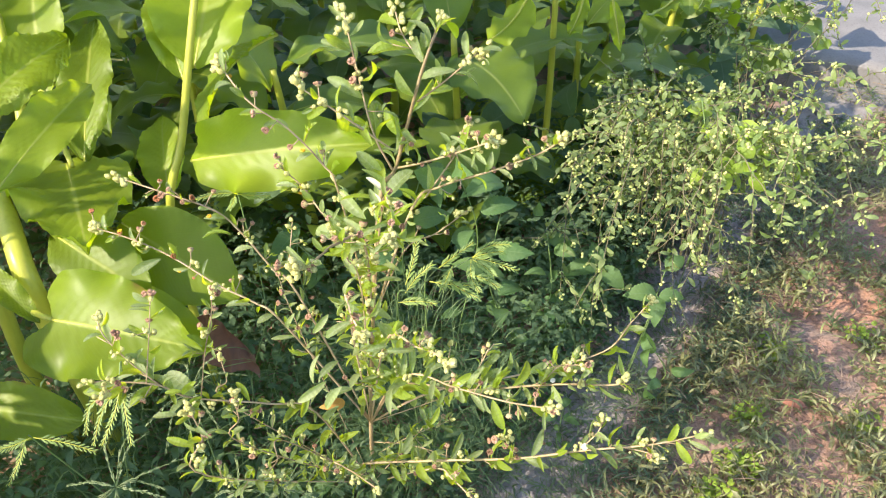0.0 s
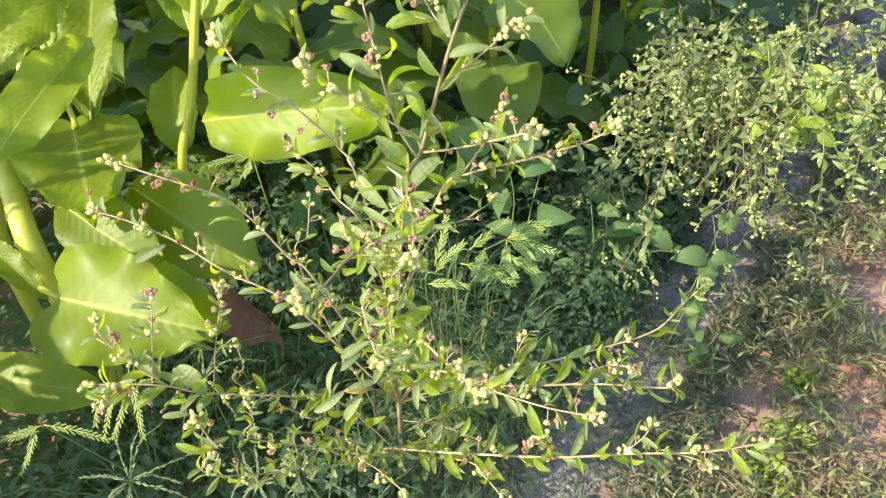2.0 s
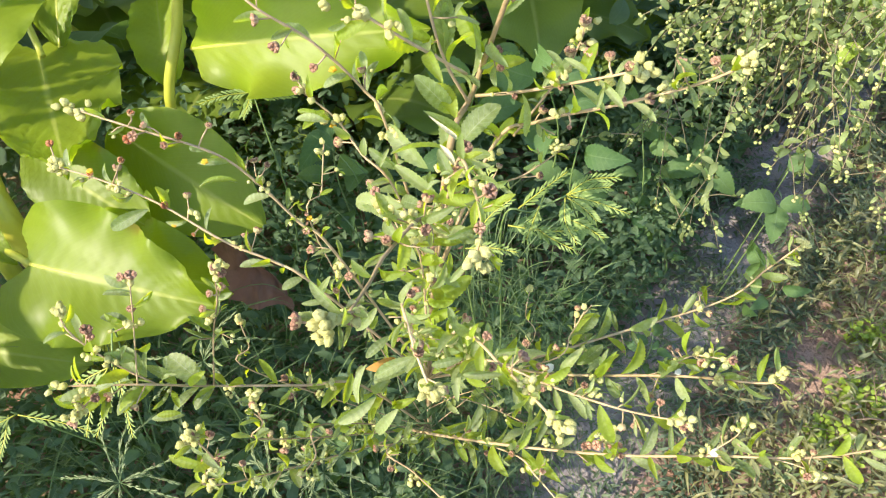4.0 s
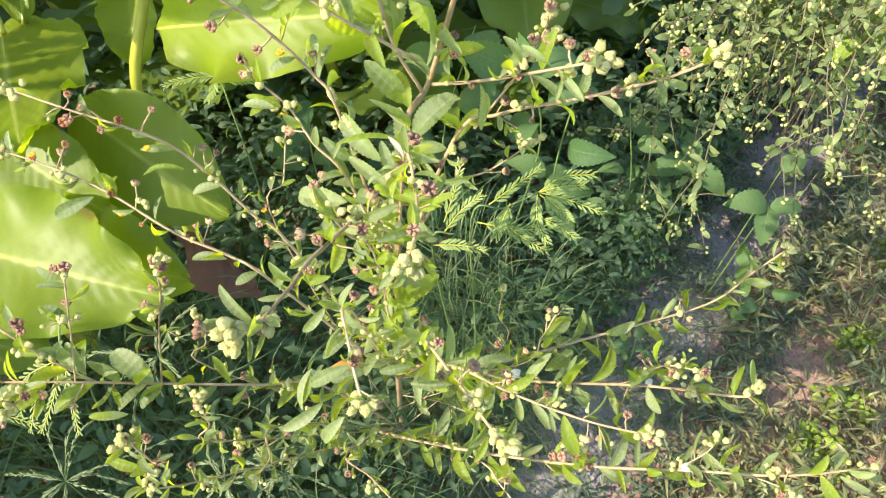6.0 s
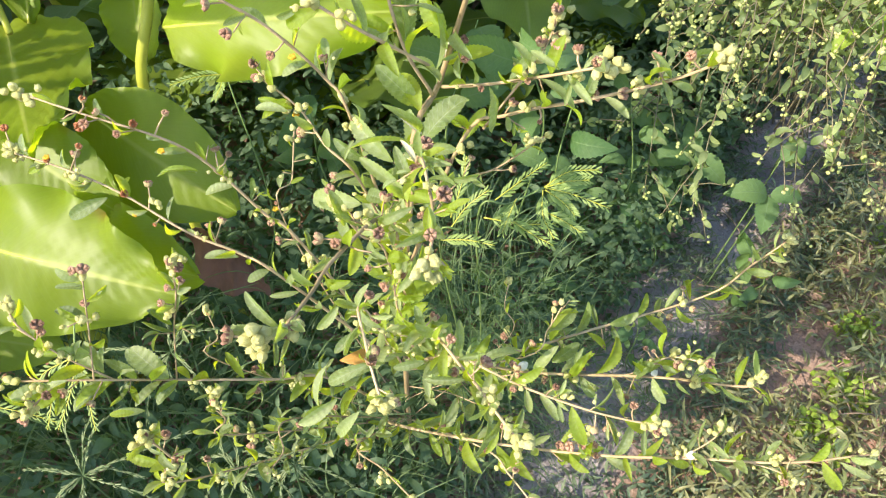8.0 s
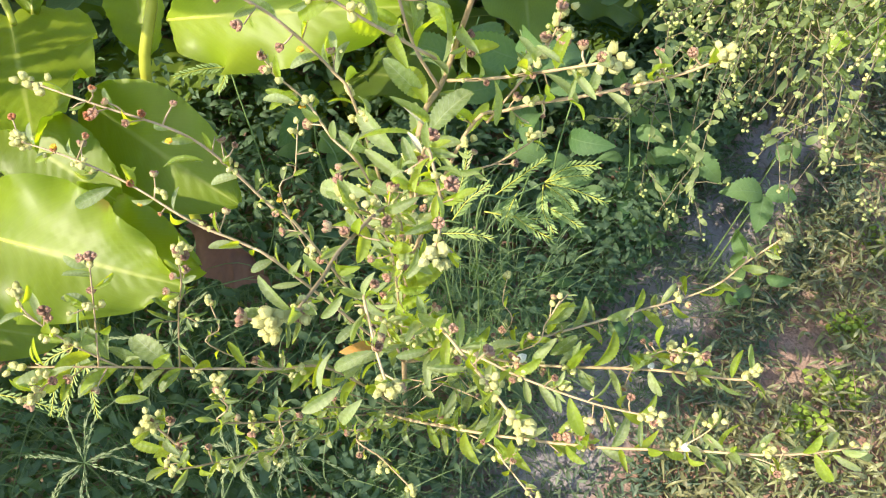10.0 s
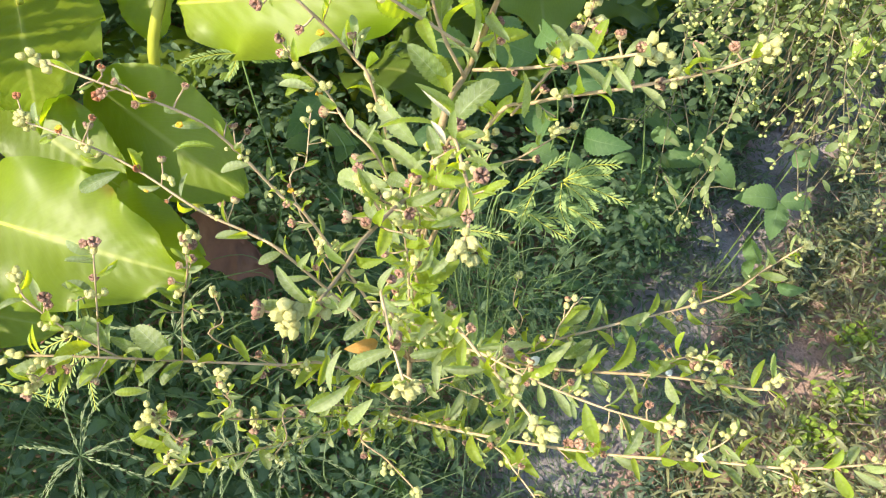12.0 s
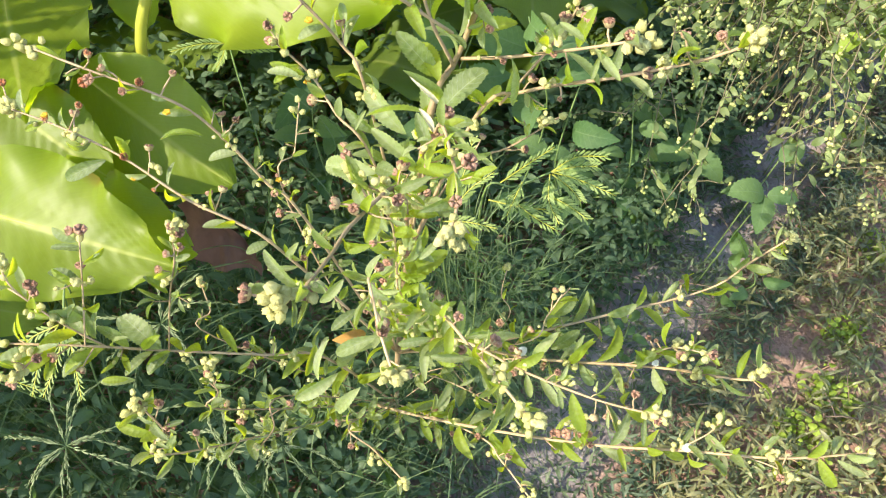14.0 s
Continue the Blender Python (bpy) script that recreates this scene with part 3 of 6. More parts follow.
branch(shrub, [HIGH, (-0.038, 0.786, 0.807), (-0.002, 0.766, 0.853), (0.053, 0.745, 0.887), (0.099, 0.728, 0.918), (0.125, 0.714, 0.946)], 0.0028, 0.0011, (0.4, 1), 0.019, 0.028, 11, 5, 0.011)
branch(shrub, [HIGH, (-0.050, 0.802, 0.730), (-0.008, 0.806, 0.756), (0.033, 0.815, 0.787)], 0.0018, 0.0008, (0.4, 1), 0.028, 0.018, 2, 3, 0.008)
branch(shrub, [(-0.021, 0.772, 0.833), (0.018, 0.784, 0.892), (0.032, 0.801, 0.918)], 0.0016, 0.0008, (0.4, 1), 0.022, 0.020, 7, 5, 0.012)
branch(shrub, [HIGH, (-0.120, 0.763, 0.781), (-0.145, 0.771, 0.814), (-0.166, 0.792, 0.833), (-0.191, 0.794, 0.862)], 0.0020, 0.0009, (0.3, 1), 0.021, 0.026, 5, 3, 0.012, 1)
# shoots that reach up to the eye
branch(shrub, [HIGH, (-0.084, 0.670, 0.845), (-0.101, 0.595, 0.901), (-0.107, 0.555, 0.921), (-0.114, 0.528, 0.931)], 0.0026, 0.0011, (0.35, 1), 0.022, 0.026, 4, 5, 0.010)
branch(shrub, [(-0.111, 0.540, 0.921), (-0.118, 0.526, 0.930), (-0.126, 0.517, 0.936)], 0.0011, 0.0009, (0.3, 1), 0.012, 0.020, 16, 1, 0.014)
branch(shrub, [HIGH, (-0.065, 0.693, 0.875), (-0.051, 0.632, 0.915), (-0.046, 0.589, 0.931), (-0.049, 0.564, 0.930)], 0.0022, 0.0009, (0.35, 1), 0.018, 0.024, 12, 5, 0.012)
branch(shrub, [HUB, (-0.104, 0.639, 0.782), (-0.090, 0.576, 0.827), (-0.076, 0.534, 0.839)], 0.0024, 0.0009, (0.35, 1), 0.017, 0.025, 14, 5, 0.012)
branch(shrub, [HUB, (-0.069, 0.683, 0.686), (-0.029, 0.601, 0.759), (-0.009, 0.550, 0.801), (0.005, 0.525, 0.812)], 0.0026, 0.0009, (0.35, 1), 0.019, 0.024, 14, 6, 0.012)
branch(shrub, [HUB, (-0.098, 0.725, 0.723), (-0.105, 0.673, 0.823), (-0.116, 0.657, 0.875)], 0.0020, 0.0009, (0.4, 1), 0.018, 0.032, 3, 3, 0.010)
# branches over the soil
branch(shrub, [HUB, (-0.016, 0.758, 0.512), (0.119, 0.829, 0.472), (0.251, 0.882, 0.466), (0.284, 0.878, 0.532), (0.307, 0.870, 0.588)], 0.0030, 0.0010, (0.4, 1), 0.019, 0.035, 9, 6, 0.011, young=0.45)
branch(shrub, [HUB, (-0.062, 0.737, 0.550), (0.027, 0.714, 0.565), (0.141, 0.693, 0.599), (0.213, 0.675, 0.618), (0.229, 0.680, 0.625)], 0.0032, 0.0011, (0.35, 1), 0.016, 0.038, 11, 8, 0.013, young=0.45)
branch(shrub, [HUB, (-0.049, 0.713, 0.593), (0.018, 0.669, 0.618), (0.080, 0.645, 0.620), (0.132, 0.632, 0.623)], 0.0026, 0.0010, (0.35, 1), 0.017, 0.038, 14, 7, 0.014, young=0.45)
branch(shrub, [LOW, (-0.132, 0.770, 0.329), (-0.020, 0.703, 0.429), (0.099, 0.667, 0.482), (0.184, 0.648, 0.524), (0.259, 0.633, 0.554), (0.328, 0.634, 0.575)], 0.0034, 0.0012, (0.35, 1), 0.016, 0.038, 12, 10, 0.014, young=0.45)
branch(shrub, [(0.229, 0.639, 0.541), (0.251, 0.630, 0.545), (0.270, 0.619, 0.548)], 0.0012, 0.0007, (0.3, 1), 0.02, 0.016, 4, 3, 0.010, young=0.45)
branch(shrub, [(0.099, 0.667, 0.482), (0.083, 0.665, 0.520), (0.074, 0.651, 0.548)], 0.0012, 0.0007, (0.2, 1), 0.012, 0.018, 6, 4, 0.010, young=0.45)
branch(shrub, [(0.176, 0.650, 0.521), (0.197, 0.653, 0.554), (0.201, 0.654, 0.581)], 0.0012, 0.0007, (0.2, 1), 0.014, 0.022, 3, 2, 0.010, young=0.45)
branch(shrub, [(0.124, 0.695, 0.594), (0.147, 0.695, 0.631), (0.176, 0.683, 0.644)], 0.0012, 0.0007, (0.2, 1), 0.016, 0.024, 3, 3, 0.010, young=0.45)
branch(shrub, [LOW, (-0.014, 0.701, 0.414), (0.012, 0.656, 0.453), (0.042, 0.611, 0.466)], 0.0018, 0.0009, (0.3, 1), 0.02, 0.022, 6, 3, 0.012, young=0.45)
branch(shrub, [LOW, (-0.150, 0.686, 0.449), (-0.117, 0.646, 0.479), (-0.081, 0.607, 0.496)], 0.0018, 0.0009, (0.3, 1), 0.02, 0.022, 6, 3, 0.012, young=0.45)
branch(shrub, [LOW, (0.012, 0.850, 0.404), (0.008, 0.865, 0.455), (0.013, 0.883, 0.486)], 0.0012, 0.0007, (0.45, 1), 0.022, 0.018, 5, 2, 0.007, young=0.45)
branch(shrub, [HUB, (0.026, 0.762, 0.512), (0.051, 0.781, 0.539), (0.064, 0.794, 0.562)], 0.0014, 0.0008, (0.45, 1), 0.018, 0.024, 3, 2, 0.01, young=0.45)
# branches towards the cannas
branch(shrub, [HUB, (-0.191, 0.787, 0.670), (-0.217, 0.787, 0.710), (-0.248, 0.786, 0.769), (-0.273, 0.776, 0.812), (-0.331, 0.777, 0.838), (-0.381, 0.784, 0.854)], 0.0026, 0.0009, (0.4, 1), 0.024, 0.024, 10, 7, 0.014, 2)
branch(shrub, [HUB, (-0.212, 0.774, 0.628), (-0.246, 0.776, 0.664), (-0.291, 0.777, 0.695), (-0.350, 0.797, 0.726), (-0.403, 0.809, 0.746), (-0.446, 0.817, 0.756)], 0.0026, 0.0009, (0.4, 1), 0.022, 0.025, 12, 7, 0.014, 2)
branch(shrub, [LOW, (-0.227, 0.857, 0.606), (-0.219, 0.885, 0.654), (-0.213, 0.909, 0.699)], 0.0014, 0.0008, (0.4, 1), 0.020, 0.020, 4, 2, 0.010)
branch(shrub, [LOW, (-0.180, 0.744, 0.485), (-0.232, 0.712, 0.540), (-0.322, 0.685, 0.583), (-0.345, 0.647, 0.650), (-0.415, 0.633, 0.669)], 0.0026, 0.0012, (0.4, 1), 0.022, 0.036, 5, 3, 0.012)
branch(shrub, [(-0.352, 0.644, 0.654), (-0.344, 0.661, 0.700), (-0.338, 0.672, 0.734), (-0.335, 0.684, 0.760)], 0.0014, 0.0008, (0.3, 1), 0.021, 0.023, 6, 4, 0.008)
branch(shrub, [(-0.309, 0.683, 0.587), (-0.293, 0.694, 0.659), (-0.277, 0.699, 0.713), (-0.268, 0.694, 0.758)], 0.0016, 0.0008, (0.3, 1), 0.018, 0.023, 8, 4, 0.010)
branch(shrub, [LOW, (-0.306, 0.762, 0.483), (-0.307, 0.774, 0.518), (-0.313, 0.785, 0.553)], 0.0014, 0.0008, (0.45, 1), 0.022, 0.018, 6, 2, 0.008)
branch(shrub, [LOW, (-0.259, 0.658, 0.524), (-0.250, 0.639, 0.598), (-0.253, 0.643, 0.641)], 0.0016, 0.0008, (0.4, 1), 0.016, 0.024, 7, 4, 0.010)
branch(shrub, [LOW, (-0.295, 0.614, 0.516), (-0.278, 0.589, 0.624), (-0.281, 0.582, 0.683)], 0.0018, 0.0009, (0.4, 1), 0.013, 0.026, 18, 5, 0.016)
branch(shrub, [(-0.340, 0.652, 0.641), (-0.364, 0.646, 0.689), (-0.383, 0.647, 0.729), (-0.389, 0.654, 0.749)], 0.0014, 0.0008, (0.2, 1), 0.016, 0.028, 8, 4, 0.012)
branch(shrub, [(-0.378, 0.640, 0.659), (-0.376, 0.615, 0.678), (-0.378, 0.597, 0.689)], 0.0012, 0.0007, (0.2, 1), 0.02, 0.024, 5, 3, 0.010)
branch(shrub, [LOW, (-0.218, 0.700, 0.478), (-0.219, 0.655, 0.493), (-0.230, 0.629, 0.498)], 0.0016, 0.0008, (0.5, 1), 0.03, 0.020, 4, 3, 0.010)


for k in range(2):   # short leafy shoots that hide the foot of the stems
    a = 0.6 * k + rnd.uniform(-0.3, 0.3)
    c = Vector(LOW).lerp(Vector(HIGH), rnd.uniform(0.0, 0.8))
    out = Vector((math.cos(a) * 0.8, -0.35 + 0.75 * math.sin(a), 0.45 + rnd.uniform(-0.2, 0.3)))
    branch(shrub, [c, c + out * 0.07 + spread(0.01), c + out * rnd.uniform(0.12, 0.2)], 0.0013, 0.0007, (0.2, 1), 0.017, 0.030, 2, 1, 0.008)


def big_leaf(base, tip, face=(0, -0.5, 0.8), wide=1.0, kind=1):
    """One of the shrub's larger leaves, on a short stalk."""
    b, t = Vector(base), Vector(tip)
    part("leaf", SHRUB_LEAVES[kind], shrub, leaf_pose(b, t - b, Vector(face) + spread(0.5), (t - b).length * 0.92, wide * 0.9))


big_leaf((-0.067, 0.752, 0.872), (-0.095, 0.751, 0.911), (0.5, -0.5, 0.6), 1.15)
big_leaf((-0.055, 0.764, 0.893), (-0.050, 0.763, 0.956), (0.9, -0.5, 0.1), 0.75, 0)
big_leaf((-0.064, 0.725, 0.862), (-0.033, 0.739, 0.897), (-0.3, -0.5, 0.7), 1.35)
big_leaf((-0.064, 0.715, 0.880), (-0.078, 0.700, 0.920), (0.8, -0.6, 0.0), 0.6, 2)
big_leaf((-0.088, 0.748, 0.818), (-0.127, 0.778, 0.844), (0.2, -0.6, 0.7), 1.0)
big_leaf((-0.062, 0.650, 0.892), (-0.075, 0.667, 0.919), (0.4, -0.7, 0.4), 0.8)
big_leaf((-0.067, 0.729, 0.853), (-0.038, 0.723, 0.859), (-0.2, -0.5, 0.8), 1.1)
big_leaf((-0.099, 0.670, 0.859), (-0.143, 0.686, 0.849), (0.1, -0.5, 0.8), 1.1)
big_leaf((-0.108, 0.645, 0.865), (-0.114, 0.651, 0.895), (0.5, -0.7, 0.4), 0.9)
big_leaf((-0.169, 0.775, 0.845), (-0.198, 0.778, 0.849), (0, -0.6, 0.8), 1.0)
big_leaf((-0.139, 0.793, 0.858), (-0.131, 0.818, 0.877), (-0.8, -0.5, 0.3), 1.1)
big_leaf((-0.259, 0.777, 0.775), (-0.298, 0.775, 0.776), (0.1, -0.3, 0.9), 0.6)
big_leaf((-0.250, 0.777, 0.659), (-0.289, 0.777, 0.661), (0.1, -0.6, 0.8), 0.9)
big_leaf((-0.357, 0.790, 0.728), (-0.404, 0.778, 0.708), (0.1, -0.5, 0.8), 0.9)
big_leaf((-0.348, 0.674, 0.697), (-0.381, 0.684, 0.708), (0.3, -0.4, 0.8), 1.2)
big_leaf((-0.341, 0.685, 0.732), (-0.365, 0.680, 0.742), (0.1, -0.2, 0.9), 0.5)
big_leaf((-0.340, 0.652, 0.641), (-0.378, 0.625, 0.634), (-0.2, -0.3, 0.9), 1.5)
big_leaf((-0.315, 0.683, 0.587), (-0.354, 0.702, 0.617), (0.2, -0.5, 0.8), 1.5)
big_leaf((-0.307, 0.684, 0.587), (-0.327, 0.659, 0.581), (-0.2, -0.4, 0.9), 1.6)
big_leaf((-0.378, 0.632, 0.666), (-0.408, 0.612, 0.677), (-0.1, -0.4, 0.9), 1.1)
big_leaf((-0.325, 0.646, 0.596), (-0.356, 0.637, 0.604), (-0.1, -0.4, 0.9), 0.9)
big_leaf((-0.296, 0.697, 0.661), (-0.314, 0.703, 0.680), (0.3, -0.4, 0.8), 1.1)
big_leaf((-0.115, 0.526, 0.929), (-0.137, 0.540, 0.943), (1.0, -1.7, 0.0), 0.7)
big_leaf((-0.119, 0.522, 0.933), (-0.117, 0.509, 0.922), (0.6, -0.5, 0.4), 0.6)
big_leaf((-0.052, 0.567, 0.926), (-0.064, 0.556, 0.919), (0.3, -0.6, 0.6), 0.8)
big_leaf((-0.047, 0.587, 0.929), (-0.047, 0.593, 0.947), (0.7, -0.6, 0.2), 0.7)
big_leaf((-0.088, 0.568, 0.827), (-0.119, 0.561, 0.810), (0.1, -0.5, 0.8), 0.9)
big_leaf((-0.137, 0.627, 0.723), (-0.147, 0.599, 0.701), (-0.5, -0.6, 0.6), 0.85)
big_leaf((-0.131, 0.617, 0.689), (-0.166, 0.595, 0.673), (-0.2, -0.5, 0.8), 0.85)
big_leaf((-0.111, 0.600, 0.700), (-0.135, 0.590, 0.667), (-0.2, -0.5, 0.8), 0.85)
big_leaf((-0.150, 0.657, 0.723), (-0.129, 0.661, 0.750), (0.3, -0.6, 0.6), 0.85)
big_leaf((-0.097, 0.634, 0.790), (-0.124, 0.637, 0.795), (0.1, -0.5, 0.8), 0.9)
big_leaf((-0.029, 0.598, 0.756), (-0.062, 0.596, 0.757), (0.1, -0.5, 0.8), 0.7)
big_leaf((-0.059, 0.622, 0.740), (-0.087, 0.616, 0.736), (0.0, -0.6, 0.8), 0.9)
big_leaf((-0.027, 0.590, 0.763), (-0.011, 0.553, 0.784), (0.5, -0.6, 0.5), 0.9)
big_leaf((-0.014, 0.552, 0.796), (-0.021, 0.528, 0.777), (0.8, -0.5, 0.2), 0.8)
big_leaf((-0.007, 0.546, 0.803), (-0.017, 0.528, 0.802), (0.6, -0.6, 0.4), 1.0)
big_leaf((0.033, 0.665, 0.614), (0.052, 0.641, 0.606), (0.5, -0.5, 0.6), 1.0)
big_leaf((0.050, 0.728, 0.560), (0.079, 0.740, 0.581), (-0.3, -0.5, 0.8), 1.2)
big_leaf((0.057, 0.781, 0.539), (0.082, 0.794, 0.561), (-0.3, -0.5, 0.8), 1.2)
big_leaf((-0.058, 0.683, 0.660), (-0.061, 0.692, 0.694), (0.5, -0.7, 0.3), 1.3)
big_leaf((0.121, 0.698, 0.596), (0.150, 0.701, 0.623), (-0.2, -0.5, 0.8), 0.9)
big_leaf((0.173, 0.689, 0.611), (0.192, 0.702, 0.633), (-0.4, -0.5, 0.7), 0.9)
big_leaf((0.303, 0.630, 0.567), (0.329, 0.614, 0.566), (0.2, -0.5, 0.8), 0.8)
big_leaf((0.009, 0.729, 0.925), (-0.003, 0.735, 0.944), (0.5, -0.6, 0.5), 1.0)
big_leaf((0.026, 0.713, 0.937), (0.006, 0.723, 0.946), (0.3, -0.6, 0.6), 0.7)
big_leaf((0.092, 0.728, 0.919), (0.100, 0.714, 0.907), (0.4, -0.5, 0.7), 0.9)
big_leaf((0.099, 0.728, 0.918), (0.084, 0.734, 0.937), (0.7, -0.6, 0.2), 0.7)

big_leaf((-0.377, 0.633, 0.665), (-0.420, 0.619, 0.664), (0.1, -0.5, 0.8), 1.1, 4)
big_leaf((-0.340, 0.650, 0.645), (-0.374, 0.625, 0.635), (0.1, -0.5, 0.8), 1.2, 4)
big_leaf((-0.307, 0.684, 0.588), (-0.329, 0.663, 0.580), (0.1, -0.5, 0.8), 1.3, 4)
big_leaf((-0.288, 0.596, 0.694), (-0.308, 0.591, 0.698), (0.1, -0.5, 0.8), 1.1, 4)
big_leaf((-0.346, 0.652, 0.652), (-0.364, 0.672, 0.676), (0.1, -0.5, 0.8), 1.0, 1)
big_leaf((-0.346, 0.652, 0.652), (-0.346, 0.671, 0.675), (0.1, -0.5, 0.8), 1.0, 0)
big_leaf((-0.320, 0.688, 0.586), (-0.364, 0.704, 0.607), (0.1, -0.5, 0.8), 1.2, 1)
big_leaf((-0.342, 0.666, 0.712), (-0.368, 0.671, 0.725), (0.1, -0.5, 0.8), 1.0, 4)
big_leaf((-0.335, 0.678, 0.748), (-0.358, 0.673, 0.752), (0.1, -0.5, 0.8), 1.0, 0)
big_leaf((-0.293, 0.695, 0.665), (-0.312, 0.703, 0.680), (0.1, -0.5, 0.8), 1.1, 4)
big_leaf((-0.289, 0.591, 0.605), (-0.326, 0.594, 0.617), (0.1, -0.5, 0.8), 1.0, 4)
big_leaf((-0.181, 0.723, 0.550), (-0.188, 0.691, 0.534), (0.1, -0.5, 0.8), 1.3, 5)
big_leaf((-0.178, 0.698, 0.518), (-0.202, 0.678, 0.511), (0.1, -0.5, 0.8), 1.2, 4)
big_leaf((-0.082, 0.768, 0.512), (-0.101, 0.747, 0.505), (0.1, -0.5, 0.8), 1.2, 4)
big_leaf((-0.118, 0.722, 0.560), (-0.160, 0.708, 0.558), (0.1, -0.5, 0.8), 0.9, 1)
big_leaf((-0.137, 0.737, 0.598), (-0.164, 0.714, 0.589), (0.1, -0.5, 0.8), 1.0, 1)
big_leaf((-0.051, 0.753, 0.867), (-0.038, 0.759, 0.879), (0.1, -0.5, 0.8), 1.2, 1)
big_leaf((-0.004, 0.614, 0.649), (-0.014, 0.592, 0.640), (0.1, -0.5, 0.8), 1.0, 4)
big_leaf((0.122, 0.632, 0.620), (0.120, 0.608, 0.610), (0.1, -0.5, 0.8), 0.7, 1)
big_leaf((0.049, 0.653, 0.619), (0.053, 0.636, 0.613), (0.1, -0.5, 0.8), 1.0, 1)
big_leaf((-0.170, 0.791, 0.834), (-0.200, 0.793, 0.844), (0.1, -0.5, 0.8), 0.9, 4)
big_leaf((-0.259, 0.779, 0.775), (-0.293, 0.774, 0.780), (0.1, -0.5, 0.8), 0.7, 4)

big_leaf((-0.063, 0.727, 0.868), (-0.086, 0.740, 0.886), (0.3, -0.8, 0.5), 1.0, 6)
big_leaf((-0.049, 0.777, 0.885), (-0.049, 0.796, 0.908), (0.3, -0.8, 0.5), 1.0, 6)
big_leaf((-0.065, 0.692, 0.875), (-0.075, 0.702, 0.890), (0.3, -0.8, 0.5), 1.0, 6)


def seed_pod(base, head, size):
    """A ripe pod on a thin bent stalk."""
    b, h = Vector(base), Vector(head)
    bm = bmesh.new()
    tube(bm, [Vector((0, 0, 0)), (h - b) * 0.5 + spread(0.0015) + Vector((0, 0, -0.002)), (h - b) * 0.96], 0.0008, 0.0007, 5)
    stalk = part("pod_stalk", mesh_of("pod_stalk", bm, TWIG), shrub, Matrix.Translation(b))
    way = (h - b).normalized() + UP * 0.6 + Vector((0, -0.5, 0)) + spread(0.5)
    part("seed_pod", rnd.choice(ORANGE_PODS if b.x < -0.30 and b.y > 0.75 else PODS), stalk, leaf_pose(h, way.orthogonal(), way, size * rnd.uniform(0.72, 0.94)))


seed_pod((0.037, 0.706, 0.943), (0.035, 0.713, 0.953), 0.0043)
seed_pod((0.027, 0.792, 0.907), (0.031, 0.787, 0.908), 0.0043)
seed_pod((0.095, 0.730, 0.915), (0.089, 0.740, 0.928), 0.0043)
seed_pod((0.113, 0.721, 0.932), (0.106, 0.724, 0.940), 0.0043)
seed_pod((-0.042, 0.763, 0.923), (-0.035, 0.759, 0.925), 0.0043)
seed_pod((-0.025, 0.749, 0.895), (-0.023, 0.744, 0.896), 0.0026)
seed_pod((0.009, 0.726, 0.920), (0.007, 0.721, 0.922), 0.0026)
seed_pod((0.019, 0.757, 0.868), (0.019, 0.747, 0.864), 0.0026)
seed_pod((-0.065, 0.693, 0.875), (-0.066, 0.688, 0.876), 0.0043)
seed_pod((-0.048, 0.788, 0.779), (-0.050, 0.785, 0.782), 0.0043)
seed_pod((-0.071, 0.789, 0.702), (-0.076, 0.791, 0.708), 0.0043)
seed_pod((-0.046, 0.586, 0.932), (-0.047, 0.583, 0.935), 0.0043)
seed_pod((-0.103, 0.785, 0.690), (-0.103, 0.786, 0.696), 0.0043)
seed_pod((-0.100, 0.601, 0.898), (-0.103, 0.601, 0.903), 0.0043)
seed_pod((-0.116, 0.657, 0.875), (-0.117, 0.661, 0.883), 0.0043)
seed_pod((-0.098, 0.725, 0.723), (-0.115, 0.719, 0.724), 0.0043)
seed_pod((-0.116, 0.530, 0.928), (-0.113, 0.526, 0.929), 0.0047)
seed_pod((-0.099, 0.800, 0.568), (-0.101, 0.796, 0.571), 0.0043)
seed_pod((-0.106, 0.669, 0.722), (-0.103, 0.667, 0.725), 0.0043)
seed_pod((-0.148, 0.811, 0.497), (-0.144, 0.802, 0.495), 0.0043)
seed_pod((-0.179, 0.793, 0.625), (-0.182, 0.789, 0.627), 0.0043)
seed_pod((-0.205, 0.777, 0.611), (-0.196, 0.779, 0.616), 0.0043)
seed_pod((-0.087, 0.566, 0.832), (-0.086, 0.565, 0.836), 0.0043)
seed_pod((0.004, 0.850, 0.387), (-0.001, 0.853, 0.395), 0.0043)
seed_pod((0.011, 0.672, 0.617), (0.010, 0.667, 0.618), 0.0043)
seed_pod((0.004, 0.694, 0.443), (0.006, 0.707, 0.458), 0.0043)
seed_pod((-0.048, 0.853, 0.294), (-0.019, 0.829, 0.279), 0.0043)
seed_pod((0.073, 0.705, 0.578), (0.078, 0.708, 0.585), 0.0034)
seed_pod((0.124, 0.695, 0.594), (0.116, 0.679, 0.587), 0.0043)
seed_pod((0.112, 0.637, 0.622), (0.112, 0.645, 0.633), 0.0043)
seed_pod((0.091, 0.642, 0.621), (0.090, 0.631, 0.617), 0.0039)
seed_pod((0.140, 0.696, 0.622), (0.129, 0.703, 0.632), 0.0030)
seed_pod((0.142, 0.696, 0.625), (0.135, 0.700, 0.633), 0.0030)
seed_pod((0.119, 0.829, 0.472), (0.121, 0.809, 0.461), 0.0026)
seed_pod((0.132, 0.632, 0.623), (0.131, 0.627, 0.624), 0.0043)
seed_pod((0.086, 0.666, 0.513), (0.082, 0.662, 0.515), 0.0043)
